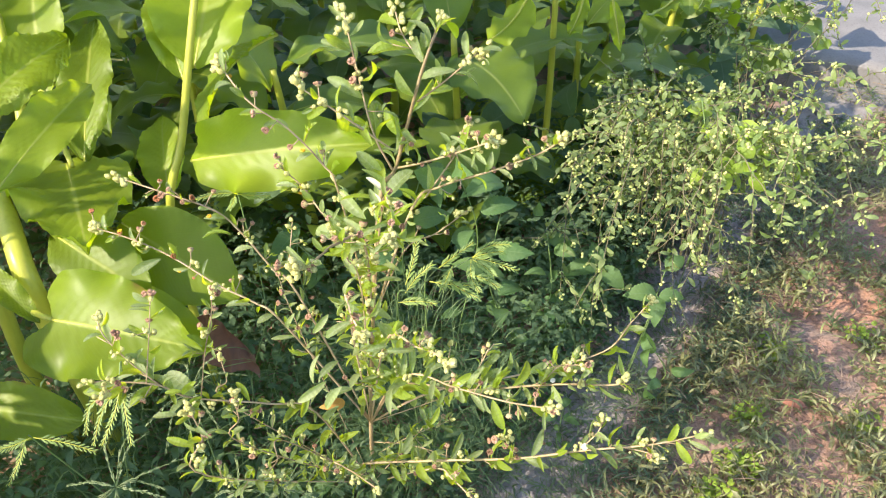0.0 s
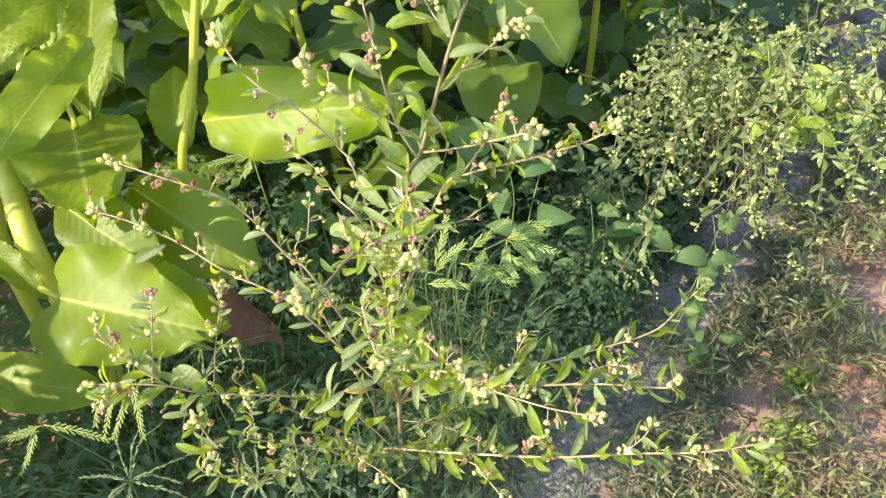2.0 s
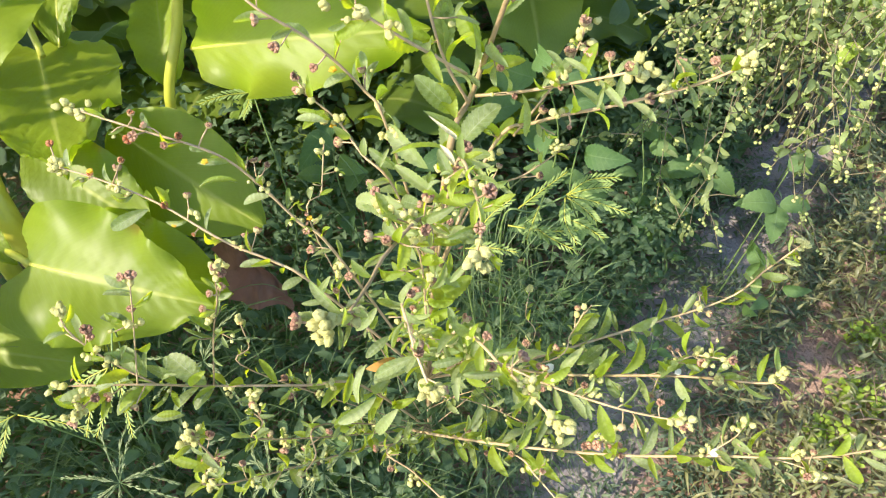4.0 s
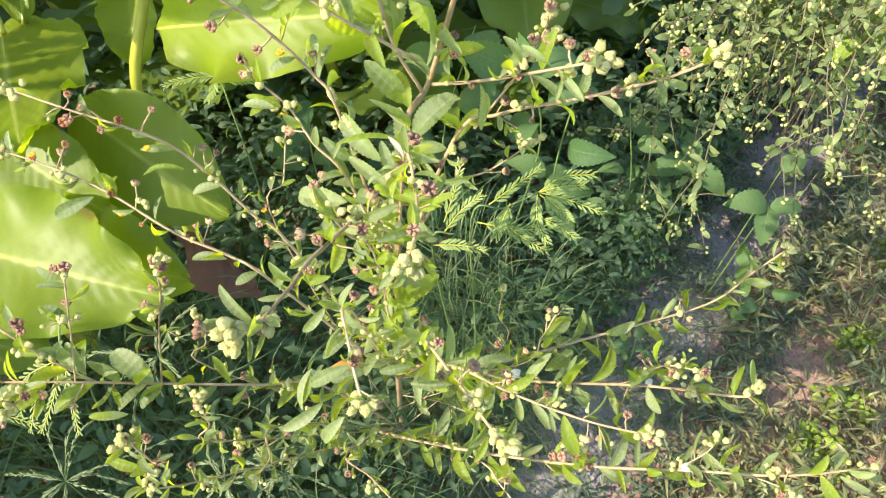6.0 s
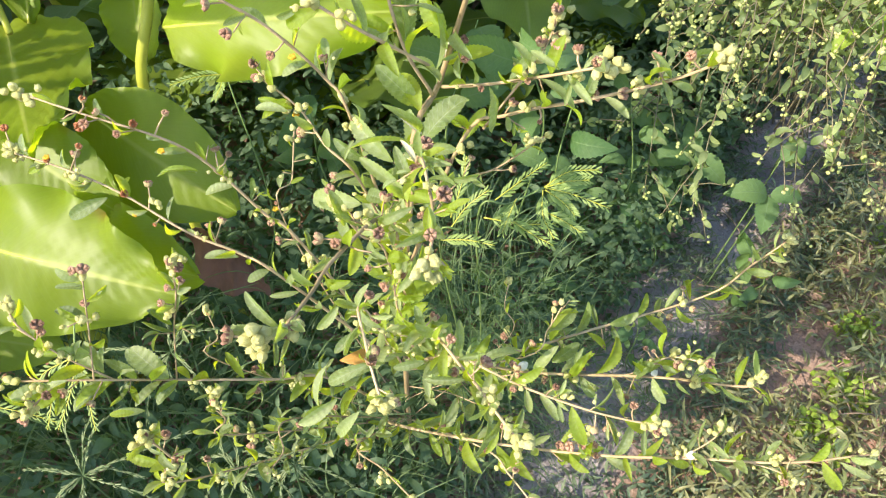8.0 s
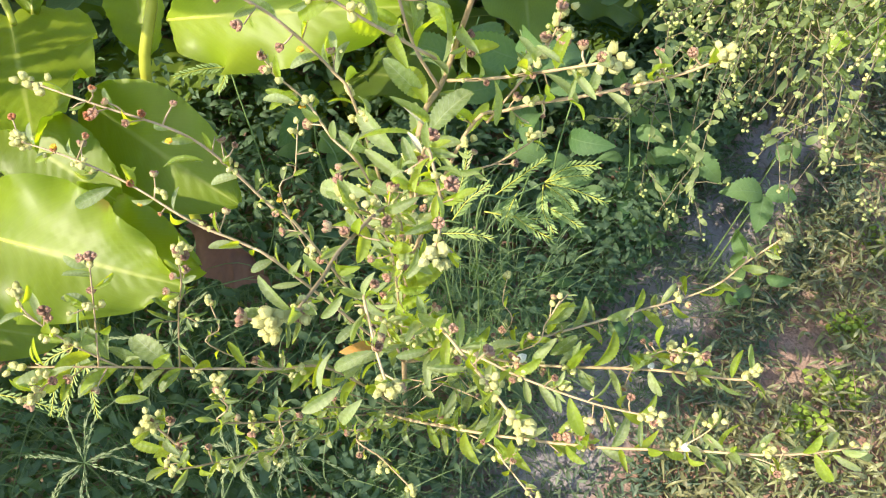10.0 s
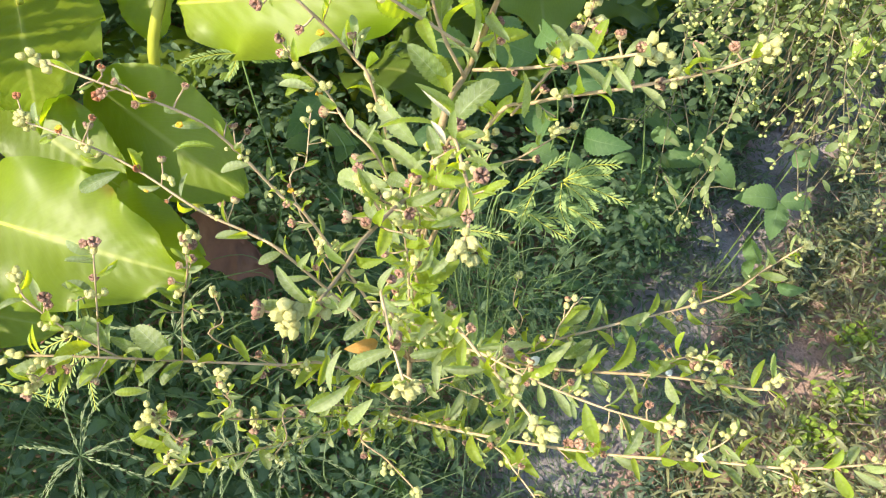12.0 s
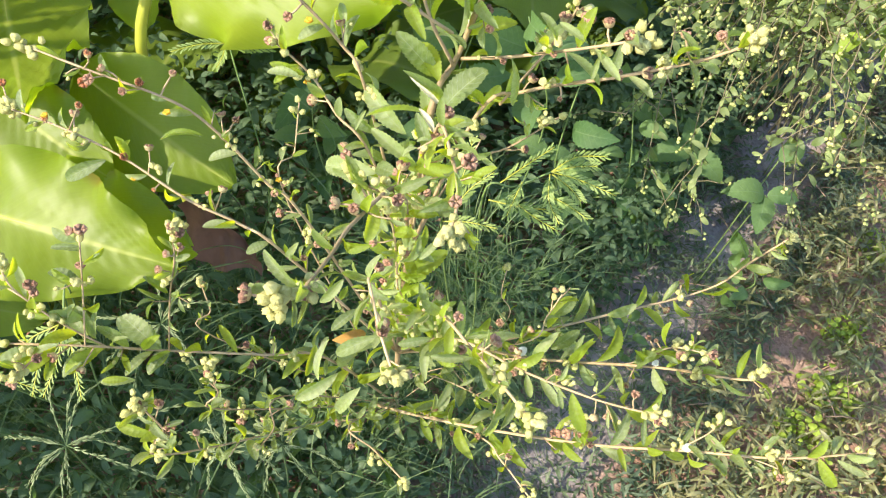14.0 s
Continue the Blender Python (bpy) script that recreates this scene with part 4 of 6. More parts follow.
seed_pod((-0.446, 0.817, 0.756), (-0.450, 0.831, 0.772), 0.0043)
seed_pod((-0.412, 0.811, 0.749), (-0.412, 0.811, 0.753), 0.0043)
seed_pod((-0.331, 0.777, 0.838), (-0.334, 0.767, 0.836), 0.0043)
seed_pod((-0.393, 0.807, 0.743), (-0.384, 0.822, 0.759), 0.0043)
seed_pod((-0.300, 0.775, 0.827), (-0.296, 0.775, 0.831), 0.0043)
seed_pod((-0.283, 0.775, 0.818), (-0.273, 0.787, 0.832), 0.0043)
seed_pod((-0.350, 0.797, 0.726), (-0.345, 0.794, 0.728), 0.0043)
seed_pod((-0.336, 0.777, 0.840), (-0.332, 0.783, 0.849), 0.0043)
seed_pod((-0.191, 0.794, 0.862), (-0.194, 0.791, 0.865), 0.0043)
seed_pod((-0.161, 0.778, 0.909), (-0.170, 0.767, 0.905), 0.0043)
seed_pod((-0.248, 0.786, 0.769), (-0.236, 0.794, 0.780), 0.0034)
seed_pod((-0.232, 0.861, 0.641), (-0.233, 0.859, 0.645), 0.0026)
seed_pod((-0.314, 0.784, 0.708), (-0.318, 0.776, 0.707), 0.0030)
seed_pod((-0.335, 0.684, 0.760), (-0.340, 0.681, 0.763), 0.0043)
seed_pod((-0.268, 0.694, 0.758), (-0.266, 0.692, 0.762), 0.0043)
seed_pod((-0.270, 0.695, 0.749), (-0.262, 0.694, 0.753), 0.0043)
seed_pod((-0.276, 0.699, 0.718), (-0.281, 0.696, 0.721), 0.0043)
seed_pod((-0.312, 0.784, 0.550), (-0.310, 0.783, 0.554), 0.0043)
seed_pod((-0.281, 0.582, 0.683), (-0.279, 0.580, 0.687), 0.0047)
seed_pod((-0.280, 0.583, 0.672), (-0.279, 0.581, 0.675), 0.0043)
seed_pod((-0.278, 0.589, 0.624), (-0.271, 0.589, 0.629), 0.0047)
seed_pod((-0.252, 0.641, 0.629), (-0.252, 0.638, 0.632), 0.0043)


# ---- the cannas ----
def canna_leaf(parent, base, tip, side, half, arch=0.10, cup=0.25, wave=0.02, peak=0.40, label="", rows=64, cols=9, material=CANNA, heart=0.0, pleat=0.0016):
    """A broad blade from base to tip. side: roughly the way to its right edge; half: half its width in metres; heart: how far the lobes at its base reach back; pleat: how deep its veins fold it."""
    b, t = Vector(base), Vector(tip)
    axis = t - b
    long = axis.length
    y = axis.normalized()
    x = Vector(side)
    x = (x - y * x.dot(y)).normalized()
    z = x.cross(y)
    bm = bmesh.new()
    uv = bm.loops.layers.uv.new("UVMap")
    seed = rnd.uniform(0, 50)
    lines = []
    for i in range(rows + 1):
        s = i / rows
        w = half * max(ovate(s, peak, 0.75), 0.05)
        if heart:
            w = half * (math.sqrt(max(1 - ((0.24 - s) / 0.26) ** 2, 0.02)) if s < 0.24 else max(1 - ((s - 0.24) / 0.76) ** 1.7, 0.0) ** 0.85 + 0.002)
        centre = axis * s + z * (arch * long * (4 * s * (1 - s)) - arch * long * 0.6 * s * s)
        line = []
        for j in range(-cols, cols + 1):
            f = j / cols
            ripple = wave * (noise.noise((s * 4 + seed, f * 0.8, seed)) * abs(f) ** 1.5 + 0.35 * math.sin(s * 23 + seed) * abs(f) ** 3)
            lift = cup * w * abs(f) ** 1.4 - 0.35 * cup * w * f * f * f * f
            lift += (pleat if rows > 40 else 0) * math.sin(6.283 * (13 * s - 4 * abs(f) ** 1.3)) * min(1, 3 * abs(f))
            back = y * (-heart * long * math.exp(-(s / 0.16) ** 2) * abs(f) ** 1.2)
            line.append((bm.verts.new(centre + back + x * f * w * (1 - 0.10 * cup * abs(f)) + z * (lift + ripple)), (0.5 + f / 2, s)))
        lines.append(line)
    for a, c in zip(lines, lines[1:]):
        for k in range(2 * cols):
            face = bm.faces.new((a[k][0], a[k + 1][0], c[k + 1][0], c[k][0]))
            for loop, (_, co) in zip(face.loops, (a[k], a[k + 1], c[k + 1], c[k])):
                loop[uv].uv = co
    blade = part("leaf", mesh_of("canna_leaf", bm, material), parent, Matrix.Translation(b), label)
    bm = bmesh.new()
    mid = [(axis * (i / rows) + z * (arch * long * (4 * (i / rows) * (1 - i / rows)) - arch * long * 0.6 * (i / rows) ** 2) - z * 0.002) for i in range(0, rows - 1, 2)]
    tube(bm, mid, 0.0030, 0.0006, 6)
    part("midrib", mesh_of("canna_midrib", bm, STALK), blade, Matrix.Translation(b))
    return blade


def canna_stalk(parent, points, r0, r1, label=""):
    line = curve_through(points, 6)
    bm = bmesh.new()
    tube(bm, [v - line[0] for v in line], r0, r1, 10)
    return part("stalk", mesh_of("canna_stalk", bm, STALK), parent, Matrix.Translation(line[0]), label)


GROUP = "cannas behind the shrub"
canna = thing("canna_plant", (-0.43, 1.08, 0), "tall canna with broad glowing yellow-green leaves", "plant", GROUP)
canna_stalk(canna, [(-0.43, 1.08, 0), (-0.46, 1.09, 0.3), (-0.466, 1.108, 0.569), (-0.431, 1.142, 0.694), (-0.399, 1.177, 0.836), (-0.377, 1.229, 0.951)], 0.0085, 0.0058)
canna_leaf(canna, (-0.416, 1.122, 0.668), (-0.110, 1.045, 0.748), (0.1, -0.6, -0.75), 0.068, 0.08, 0.30, 0.045, 0.36)
canna_leaf(canna, (-0.397, 1.179, 0.807), (-0.369, 1.327, 0.947), (1, 0.1, 0.1), 0.085, 0.03, 0.5, 0.02)
canna_leaf(canna, (-0.293, 1.337, 0.797), (-0.420, 1.180, 0.693), (-0.6, -0.3, -0.5), 0.060, 0.12, 0.25, 0.015, pleat=0.003)
canna_leaf(canna, (-0.496, 1.195, 0.551), (-0.525, 1.319, 0.645), (1, 0, 0.1), 0.046, 0.05, 0.4, 0.01)
canna_leaf(canna, (-0.418, 1.177, 0.788), (-0.483, 1.312, 0.896), (0.8, 0.3, 0.2), 0.035, 0.05, 0.6, 0.01)
# stalk and leaves above the view, added to shade the cannas behind
canna_stalk(canna, [(-0.377, 1.229, 0.951), (-0.36, 1.20, 1.15), (-0.34, 1.24, 1.5)], 0.0058, 0.005)
for a, z, far, half in ((0.3, 1.08, 0.36, 0.09), (2.2, 1.14, 0.30, 0.085), (1.2, 1.20, 0.34, 0.095), (-0.3, 1.28, 0.34, 0.085), (3.2, 1.30, 0.28, 0.08), (1.7, 1.40, 0.30, 0.08), (0.6, 1.46, 0.30, 0.08)):
    out = Vector((math.cos(a), 0.8 * math.sin(a), 0.25))
    canna_leaf(canna, Vector((-0.35, 1.22, z)) + out * 0.03, Vector((-0.35, 1.22, z)) + out * far, out.cross(UP), half, 0.15, rows=24, cols=4)
left_canna = thing("canna_plant", (-0.75, 1.05, 0), "leafy canna with broad glossy leaves striped by shadow", "plant", GROUP)
canna_stalk(left_canna, [(-0.75, 1.05, 0), (-0.78, 1.04, 0.25), (-0.755, 1.046, 0.555), (-0.741, 1.226, 0.656), (-0.797, 1.375, 0.813)], 0.017, 0.008)
canna_stalk(left_canna, [(-0.721, 1.300, 0.750), (-0.667, 1.206, 0.695), (-0.621, 1.133, 0.650)], 0.006, 0.0045)
canna_leaf(left_canna, (-0.650, 1.172, 0.632), (-0.540, 0.948, 0.609), (-1, -0.3, 0.1), 0.100, 0.02, 0.10, 0.04, 0.36, heart=0.14, pleat=0.003)
canna_leaf(left_canna, (-0.764, 1.497, 0.873), (-0.709, 1.284, 0.697), (Vector((-0.709, 1.284, 0.697)) - Vector((-0.764, 1.497, 0.873))).cross(Vector((-0.21, -1.16, 1.02))), 0.066, 0.05, 0.3, 0.015)
canna_leaf(left_canna, (-0.733, 1.082, 0.763), (-0.614, 1.240, 0.836), (0.5, -0.4, -0.6), 0.052, 0.10, 0.3, 0.02, pleat=0.004)
canna_leaf(left_canna, (-0.633, 0.930, 0.731), (-0.555, 1.159, 0.797), (0.6, -0.4, -0.6), 0.040, 0.10, 0.3, 0.02)
canna_leaf(left_canna, (-0.618, 1.173, 0.636), (-0.647, 1.423, 0.794), (1, 0.1, 0.0), 0.052, 0.04, 0.45, 0.02, pleat=0.003)
# more unseen height and leaves, added to cast shade further back
canna_stalk(left_canna, [(-0.797, 1.375, 0.813), (-0.86, 1.28, 1.1), (-0.84, 1.32, 1.45)], 0.008, 0.006)
for a, z, far, half in ((0.4, 1.10, 0.40, 0.105), (1.9, 1.16, 0.34, 0.10), (1.1, 1.22, 0.38, 0.11), (0.1, 1.32, 0.36, 0.10), (2.6, 1.36, 0.34, 0.10), (0.8, 1.42, 0.38, 0.10), (1.6, 1.50, 0.36, 0.10), (-0.2, 1.52, 0.34, 0.10)):
    out = Vector((math.cos(a), 0.8 * math.sin(a), 0.25))
    canna_leaf(left_canna, Vector((-0.85, 1.30, z)) + out * 0.03, Vector((-0.85, 1.30, z)) + out * far, out.cross(UP), half, 0.15, rows=24, cols=4)
low_canna = thing("canna_plant", (-0.62, 0.98, 0), "low canna with wide leaves spread under the shrub's twigs", "plant", GROUP)
canna_stalk(low_canna, [(-0.62, 0.98, 0), (-0.64, 0.98, 0.2), (-0.644, 0.942, 0.535), (-0.705, 1.043, 0.616), (-0.753, 1.105, 0.662)], 0.020, 0.016)
canna_leaf(low_canna, (-0.580, 0.864, 0.552), (-0.344, 0.803, 0.553), (0.1, -0.8, -0.5), 0.086, 0.05, 0.22, 0.03, 0.30, heart=0.12)
canna_stalk(low_canna, [(-0.70, 0.965, 0.50), (-0.64, 0.905, 0.535), (-0.580, 0.866, 0.550)], 0.006, 0.0045)
canna_leaf(low_canna, (-0.590, 0.920, 0.507), (-0.354, 0.863, 0.508), (Vector((-0.354, 0.863, 0.508)) - Vector((-0.590, 0.920, 0.507))).cross(Vector((-0.36, -0.78, 1.53))), 0.068, 0.03, 0.12, 0.03, 0.36)
canna_leaf(low_canna, (-0.546, 1.091, 0.564), (-0.331, 0.962, 0.512), (-0.5, -0.6, -0.5), 0.075, 0.06, 0.15, 0.01)
canna_leaf(low_canna, (-0.627, 1.023, 0.591), (-0.452, 0.924, 0.545), (-0.5, -0.6, -0.5), 0.056, 0.06, 0.15, 0.01)
canna_leaf(low_canna, (-0.846, 0.908, 0.314), (-0.604, 0.877, 0.307), (0.1, -0.8, -0.5), 0.050, 0.05, 0.2, 0.02)
canna_leaf(low_canna, (-0.715, 0.946, 0.589), (-0.610, 0.878, 0.534), (-0.3, -0.8, -0.3), 0.022, 0.05, 0.5, 0.01)


def far_canna(x, y, height, leaves, seed, reach=1.0):
    """A canna further back, its shade put into the leaf colour: a stalk with leaves all round it."""
    global rnd
    keep, rnd = rnd, random.Random(seed)
    base = on_ground(x, y)
    plant = thing("canna_plant", base, "broad-leaved canna darkened for shade, some added unseen to cast shadow", "plant", GROUP)
    lean = Vector((rnd.uniform(-0.12, 0.12), rnd.uniform(-0.12, 0.05), 1))
    top = base + lean * height
    canna_stalk(plant, [base, base.lerp(top, 0.5) + spread(0.02), top], 0.014, 0.007)
    for k in range(leaves):
        s = 0.12 + 0.88 * k / max(leaves - 1, 1)
        a = k * 2.4 + rnd.uniform(-0.5, 0.5) + seed
        c = base.lerp(top, s)
        out = Vector((math.cos(a), math.sin(a), 0))
        tip = c + (out * rnd.uniform(0.20, 0.34) + UP * rnd.uniform(-0.10, 0.16)) * reach
        canna_leaf(plant, c + out * 0.02, tip, out.cross(UP), rnd.uniform(0.07, 0.105) * reach, rnd.uniform(0.08, 0.2), 0.25, 0.025, rows=30, cols=5, material=CANNA_SHADED)
    rnd = keep


for k, (x, y, h, n) in enumerate(((-0.92, 1.80, 0.80, 7), (-0.30, 1.62, 0.62, 7), (-0.62, 1.75, 0.72, 7), (0.02, 1.75, 0.62, 7), (0.35, 1.98, 0.60, 7),
                                  (-0.15, 2.15, 0.75, 7), (-0.75, 2.20, 0.85, 7), (-1.25, 2.0, 0.85, 7), (0.25, 2.5, 0.7, 7), (0.72, 2.35, 0.58, 7), (-0.4, 2.7, 0.85, 7),
                                  (-1.1, 2.75, 0.9, 7), (0.65, 2.95, 0.7, 7), (-1.7, 2.5, 0.9, 7), (0.15, 3.2, 0.8, 6), (-0.7, 3.3, 0.9, 6), (-1.35, 1.35, 0.75, 6), (1.1, 2.75, 0.45, 6))):
    far_canna(x, y, h, n + 4, 31 + k)

# taller cannas, mostly out of view, added to shade those further back
for k, (x, y, h) in enumerate(((-1.0, 2.0, 1.35), (-0.7, 2.45, 1.35), (-1.35, 1.75, 1.3), (-1.35, 2.5, 1.4), (-0.15, 2.65, 1.25), (-1.75, 2.0, 1.4), (0.35, 2.9, 1.2), (-2.0, 2.7, 1.4))):
    far_canna(x, y, h, 13, 81 + k, 1.25)
# unseen cannas on the left, added to keep the low leaves shaded
for k, (x, y, h) in enumerate(((-1.02, 0.48, 0.80), (-1.18, 0.68, 0.85), (-0.98, 0.24, 0.86), (-1.12, 0.08, 0.90), (-1.40, 0.95, 1.0), (-1.35, 1.42, 1.5), (-1.15, 1.72, 1.35))):
    far_canna(x, y, h, 10, 121 + k)

back_canna = thing("canna_plant", on_ground(0.255, 1.820), "canna further back with a few sunlit lime leaves", "plant", GROUP)
canna_stalk(back_canna, [on_ground(0.255, 1.820), (0.265, 1.800, 0.367), (0.255, 1.770, 0.734)], 0.011, 0.007)
canna_leaf(back_canna, (0.187, 1.711, 0.724), (0.101, 1.602, 0.665), (1, -0.2, 0.3), 0.050, 0.08, 0.25, 0.02, rows=30, cols=5)
canna_leaf(back_canna, (0.314, 1.735, 0.721), (0.272, 1.628, 0.667), (1, -0.2, 0.3), 0.022, 0.08, 0.25, 0.02, rows=30, cols=5)
canna_leaf(back_canna, (0.385, 1.766, 0.697), (0.391, 1.650, 0.629), (1, -0.2, 0.3), 0.018, 0.08, 0.25, 0.02, rows=30, cols=5)
canna_leaf(back_canna, (0.545, 1.798, 0.705), (0.455, 1.712, 0.676), (1, -0.2, 0.3), 0.025, 0.08, 0.25, 0.02, rows=30, cols=5)
canna_leaf(back_canna, (0.613, 1.831, 0.699), (0.578, 1.750, 0.677), (1, -0.2, 0.3), 0.020, 0.08, 0.25, 0.02, rows=30, cols=5)
for tip in ((0.005, 1.920, 0.884), (0.455, 1.970, 0.934)):
    canna_leaf(back_canna, (0.255, 1.770, 0.734), tip, (0.8, 0.3, 0.2), 0.07, 0.12, rows=24, cols=4)

# an unseen canna, its narrow blades added to throw shadow on the leaves
tall = thing("canna_plant", (-1.15, 0.78, 0), "unseen canna added to cast shadows on the low ones", "plant", GROUP)
canna_stalk(tall, [(-1.15, 0.78, 0), (-1.14, 0.80, 0.6), (-1.12, 0.84, 1.25)], 0.014, 0.008)
canna_leaf(tall, (-1.12, 0.80, 1.00), (-0.80, 0.90, 1.08), (0.3, -0.9, 0.1), 0.013)
canna_leaf(tall, (-1.12, 0.84, 1.22), (-0.84, 0.95, 1.34), (0.3, -0.9, 0.1), 0.022)



def shade_blade(u0, v0, u1, v1, half, off=1.02):
    """An added, unseen blade, square to the sun, that casts shadow on the leaves in view. u, v: level and upward places
    across the sun's rays.
    """
    across = UP.cross(sun_way).normalized()
    rise = sun_way.cross(across)
    a, b = (across * u + rise * v + sun_way * off for u, v in ((u0, v0), (u1, v1)))
    root = Vector((-1.13, 0.82, min(1.2, max(0.3, a.z - 0.15))))
    canna_stalk(tall, [root, root.lerp(a, 0.5) + UP * 0.03, a], 0.005, 0.004)
    canna_leaf(tall, a, b, sun_way.cross(b - a), half, 0.04, 0.1, 0.015)


shade_blade(-1.262, 0.42, -1.340, 0.60, 0.013)
shade_blade(-1.262, 0.44, -1.292, 0.61, 0.008)
shade_blade(-1.225, 0.42, -1.250, 0.59, 0.010)
shade_blade(-1.188, 0.42, -1.212, 0.57, 0.007)
shade_blade(-1.23, 0.665, -1.0, 0.865, 0.045)
shade_blade(-1.19, 0.545, -0.96, 0.565, 0.042)
shade_blade(-1.09, 0.219, -0.86, 0.239, 0.060, 0.9)
shade_blade(-1.06, 0.134, -0.80, 0.159, 0.065, 0.9)

# a dry leaf fallen at the cannas' feet
DRY_FROM, DRY_TO = Vector((-0.409, 0.967, 0.411)), Vector((-0.325, 0.977, 0.336))
dry = thing("dry_canna_leaf", DRY_FROM, "withered red-brown canna leaf drooping in the shade", "dead leaf")
bm = bmesh.new()
lines = []
for i in range(25):
    s = i / 24
    c = (DRY_TO - DRY_FROM) * s + Vector((0, 0, 0.018 * math.sin(math.pi * s)))
    w = 0.052 * (0.45 + 0.55 * math.sin(math.pi * min(s + 0.2, 1)))
    lines.append([bm.verts.new(c + Vector((0.1, -0.35, -0.9)) * f * w + Vector((0, -0.8, 0.5)) * (0.010 * math.sin(9 * s + 3 * f) + 0.014 * f * f + 0.012 * noise.noise((s * 7, f * 3, 1)))) for f in (-1, -0.7, -0.4, -0.1, 0.1, 0.4, 0.7, 1)])
for a, b in zip(lines, lines[1:]):
    for k in range(7):
        bm.faces.new((a[k], a[k + 1], b[k + 1], b[k]))
part("blade", mesh_of("dry_blade", bm, DRY), dry)


# ---- the spreading bush over the soil ----
BUSH_LEAVES = [unit_leaf("bush_leaf_round", BUSH, 0.36, 10, 0.12, 0.2, 0.0, 0.5), unit_leaf("bush_leaf_long", BUSH, 0.28, 10, 0.12, 0.3, 0.04, 0.45)]
SMALL_BUD = ball("bud_small", BUD, 5, 0.1, 0.95, 0.05, 8, 5)


def bush_branch(parent, base, tip, rise, many_leaves, many_buds, step=0.016):
    b, t = Vector(base) + Vector((rnd.uniform(-0.12, 0.12), rnd.uniform(-0.1, 0.1), 0)), Vector(tip)
    mid = b.lerp(t, 0.45) + UP * rise
    far = b.lerp(t, 0.8) + UP * rise * 0.75
    line = curve_through([b, b.lerp(mid, 0.5) + UP * rise * 0.3 + spread(0.03), mid + spread(0.08), far + spread(0.06), t + spread(0.03)], 5)
    bm = bmesh.new()
    tube(bm, [v - line[0] for v in line], 0.0020, 0.0006, 5, 0.1)
    twigs = []
    n = len(line)
    for i in range(n // 3, n - 1, 2):   # short side twigs
        way = (line[i + 1] - line[i]).normalized()
        out = (spread(1) + way * 0.7 + UP * 0.1).normalized()
        end = line[i] + out * rnd.uniform(0.04, 0.11)
        bend = line[i].lerp(end, 0.5) + UP * 0.008
        tube(bm, [line[i] - line[0], bend - line[0], end - line[0]], 0.001, 0.0006, 4)
        twigs.append([line[i], bend, end])
    twig = put(new("branch", mesh_of("branch", bm, BUSH_TWIG)), Matrix.Translation(line[0]), parent)
    for run in [line[n // 3:]] + twigs:
        length = sum((q - p).length for p, q in zip(run, run[1:]))
        count = max(3, int(length / step))
        for k in range(count):
            s = (k + rnd.random()) / count * (len(run) - 1)
            i = min(int(s), len(run) - 2)
            c, way = run[i].lerp(run[i + 1], s - i), (run[i + 1] - run[i]).normalized()
            aim = (spread(1) + way * 0.5).normalized()
            m = leaf_pose(c, aim, FACE + spread(0.95), rnd.uniform(0.010, 0.027), rnd.uniform(0.9, 1.3))
            many_leaves.append((twig, m))
            if rnd.random() < 0.12:
                d = c + spread(0.006)
                for _ in range(rnd.choice((2, 3, 5))):
                    many_buds.append((twig, leaf_pose(d + spread(0.0048), (1, 0, 0), spread(1), rnd.uniform(0.0018, 0.0032))))
        for _ in range(3):
            many_buds.append((twig, leaf_pose(run[-1] + spread(0.005), (1, 0, 0), spread(1), rnd.uniform(0.0022, 0.0034))))


def bush_plant(name, base, label, tips, singles):
    """A bush of arching twigs; the outermost leaves and buds are single parts, the rest is one mesh in darker colours.
    """
    plant = thing(name, base, label, "shrub")
    leaves, buds = [], []
    for tip, rise in tips:
        bush_branch(plant, base, tip, rise, leaves, buds)
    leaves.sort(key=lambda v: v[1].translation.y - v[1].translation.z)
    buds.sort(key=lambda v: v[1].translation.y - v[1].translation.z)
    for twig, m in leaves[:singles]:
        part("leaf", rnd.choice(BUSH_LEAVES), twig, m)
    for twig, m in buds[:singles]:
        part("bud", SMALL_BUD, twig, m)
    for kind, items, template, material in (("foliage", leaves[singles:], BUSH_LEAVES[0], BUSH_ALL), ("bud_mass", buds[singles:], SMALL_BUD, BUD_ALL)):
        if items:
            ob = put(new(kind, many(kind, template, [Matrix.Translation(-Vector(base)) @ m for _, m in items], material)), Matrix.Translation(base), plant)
            tagged(ob, kind="stuff")
    return plant


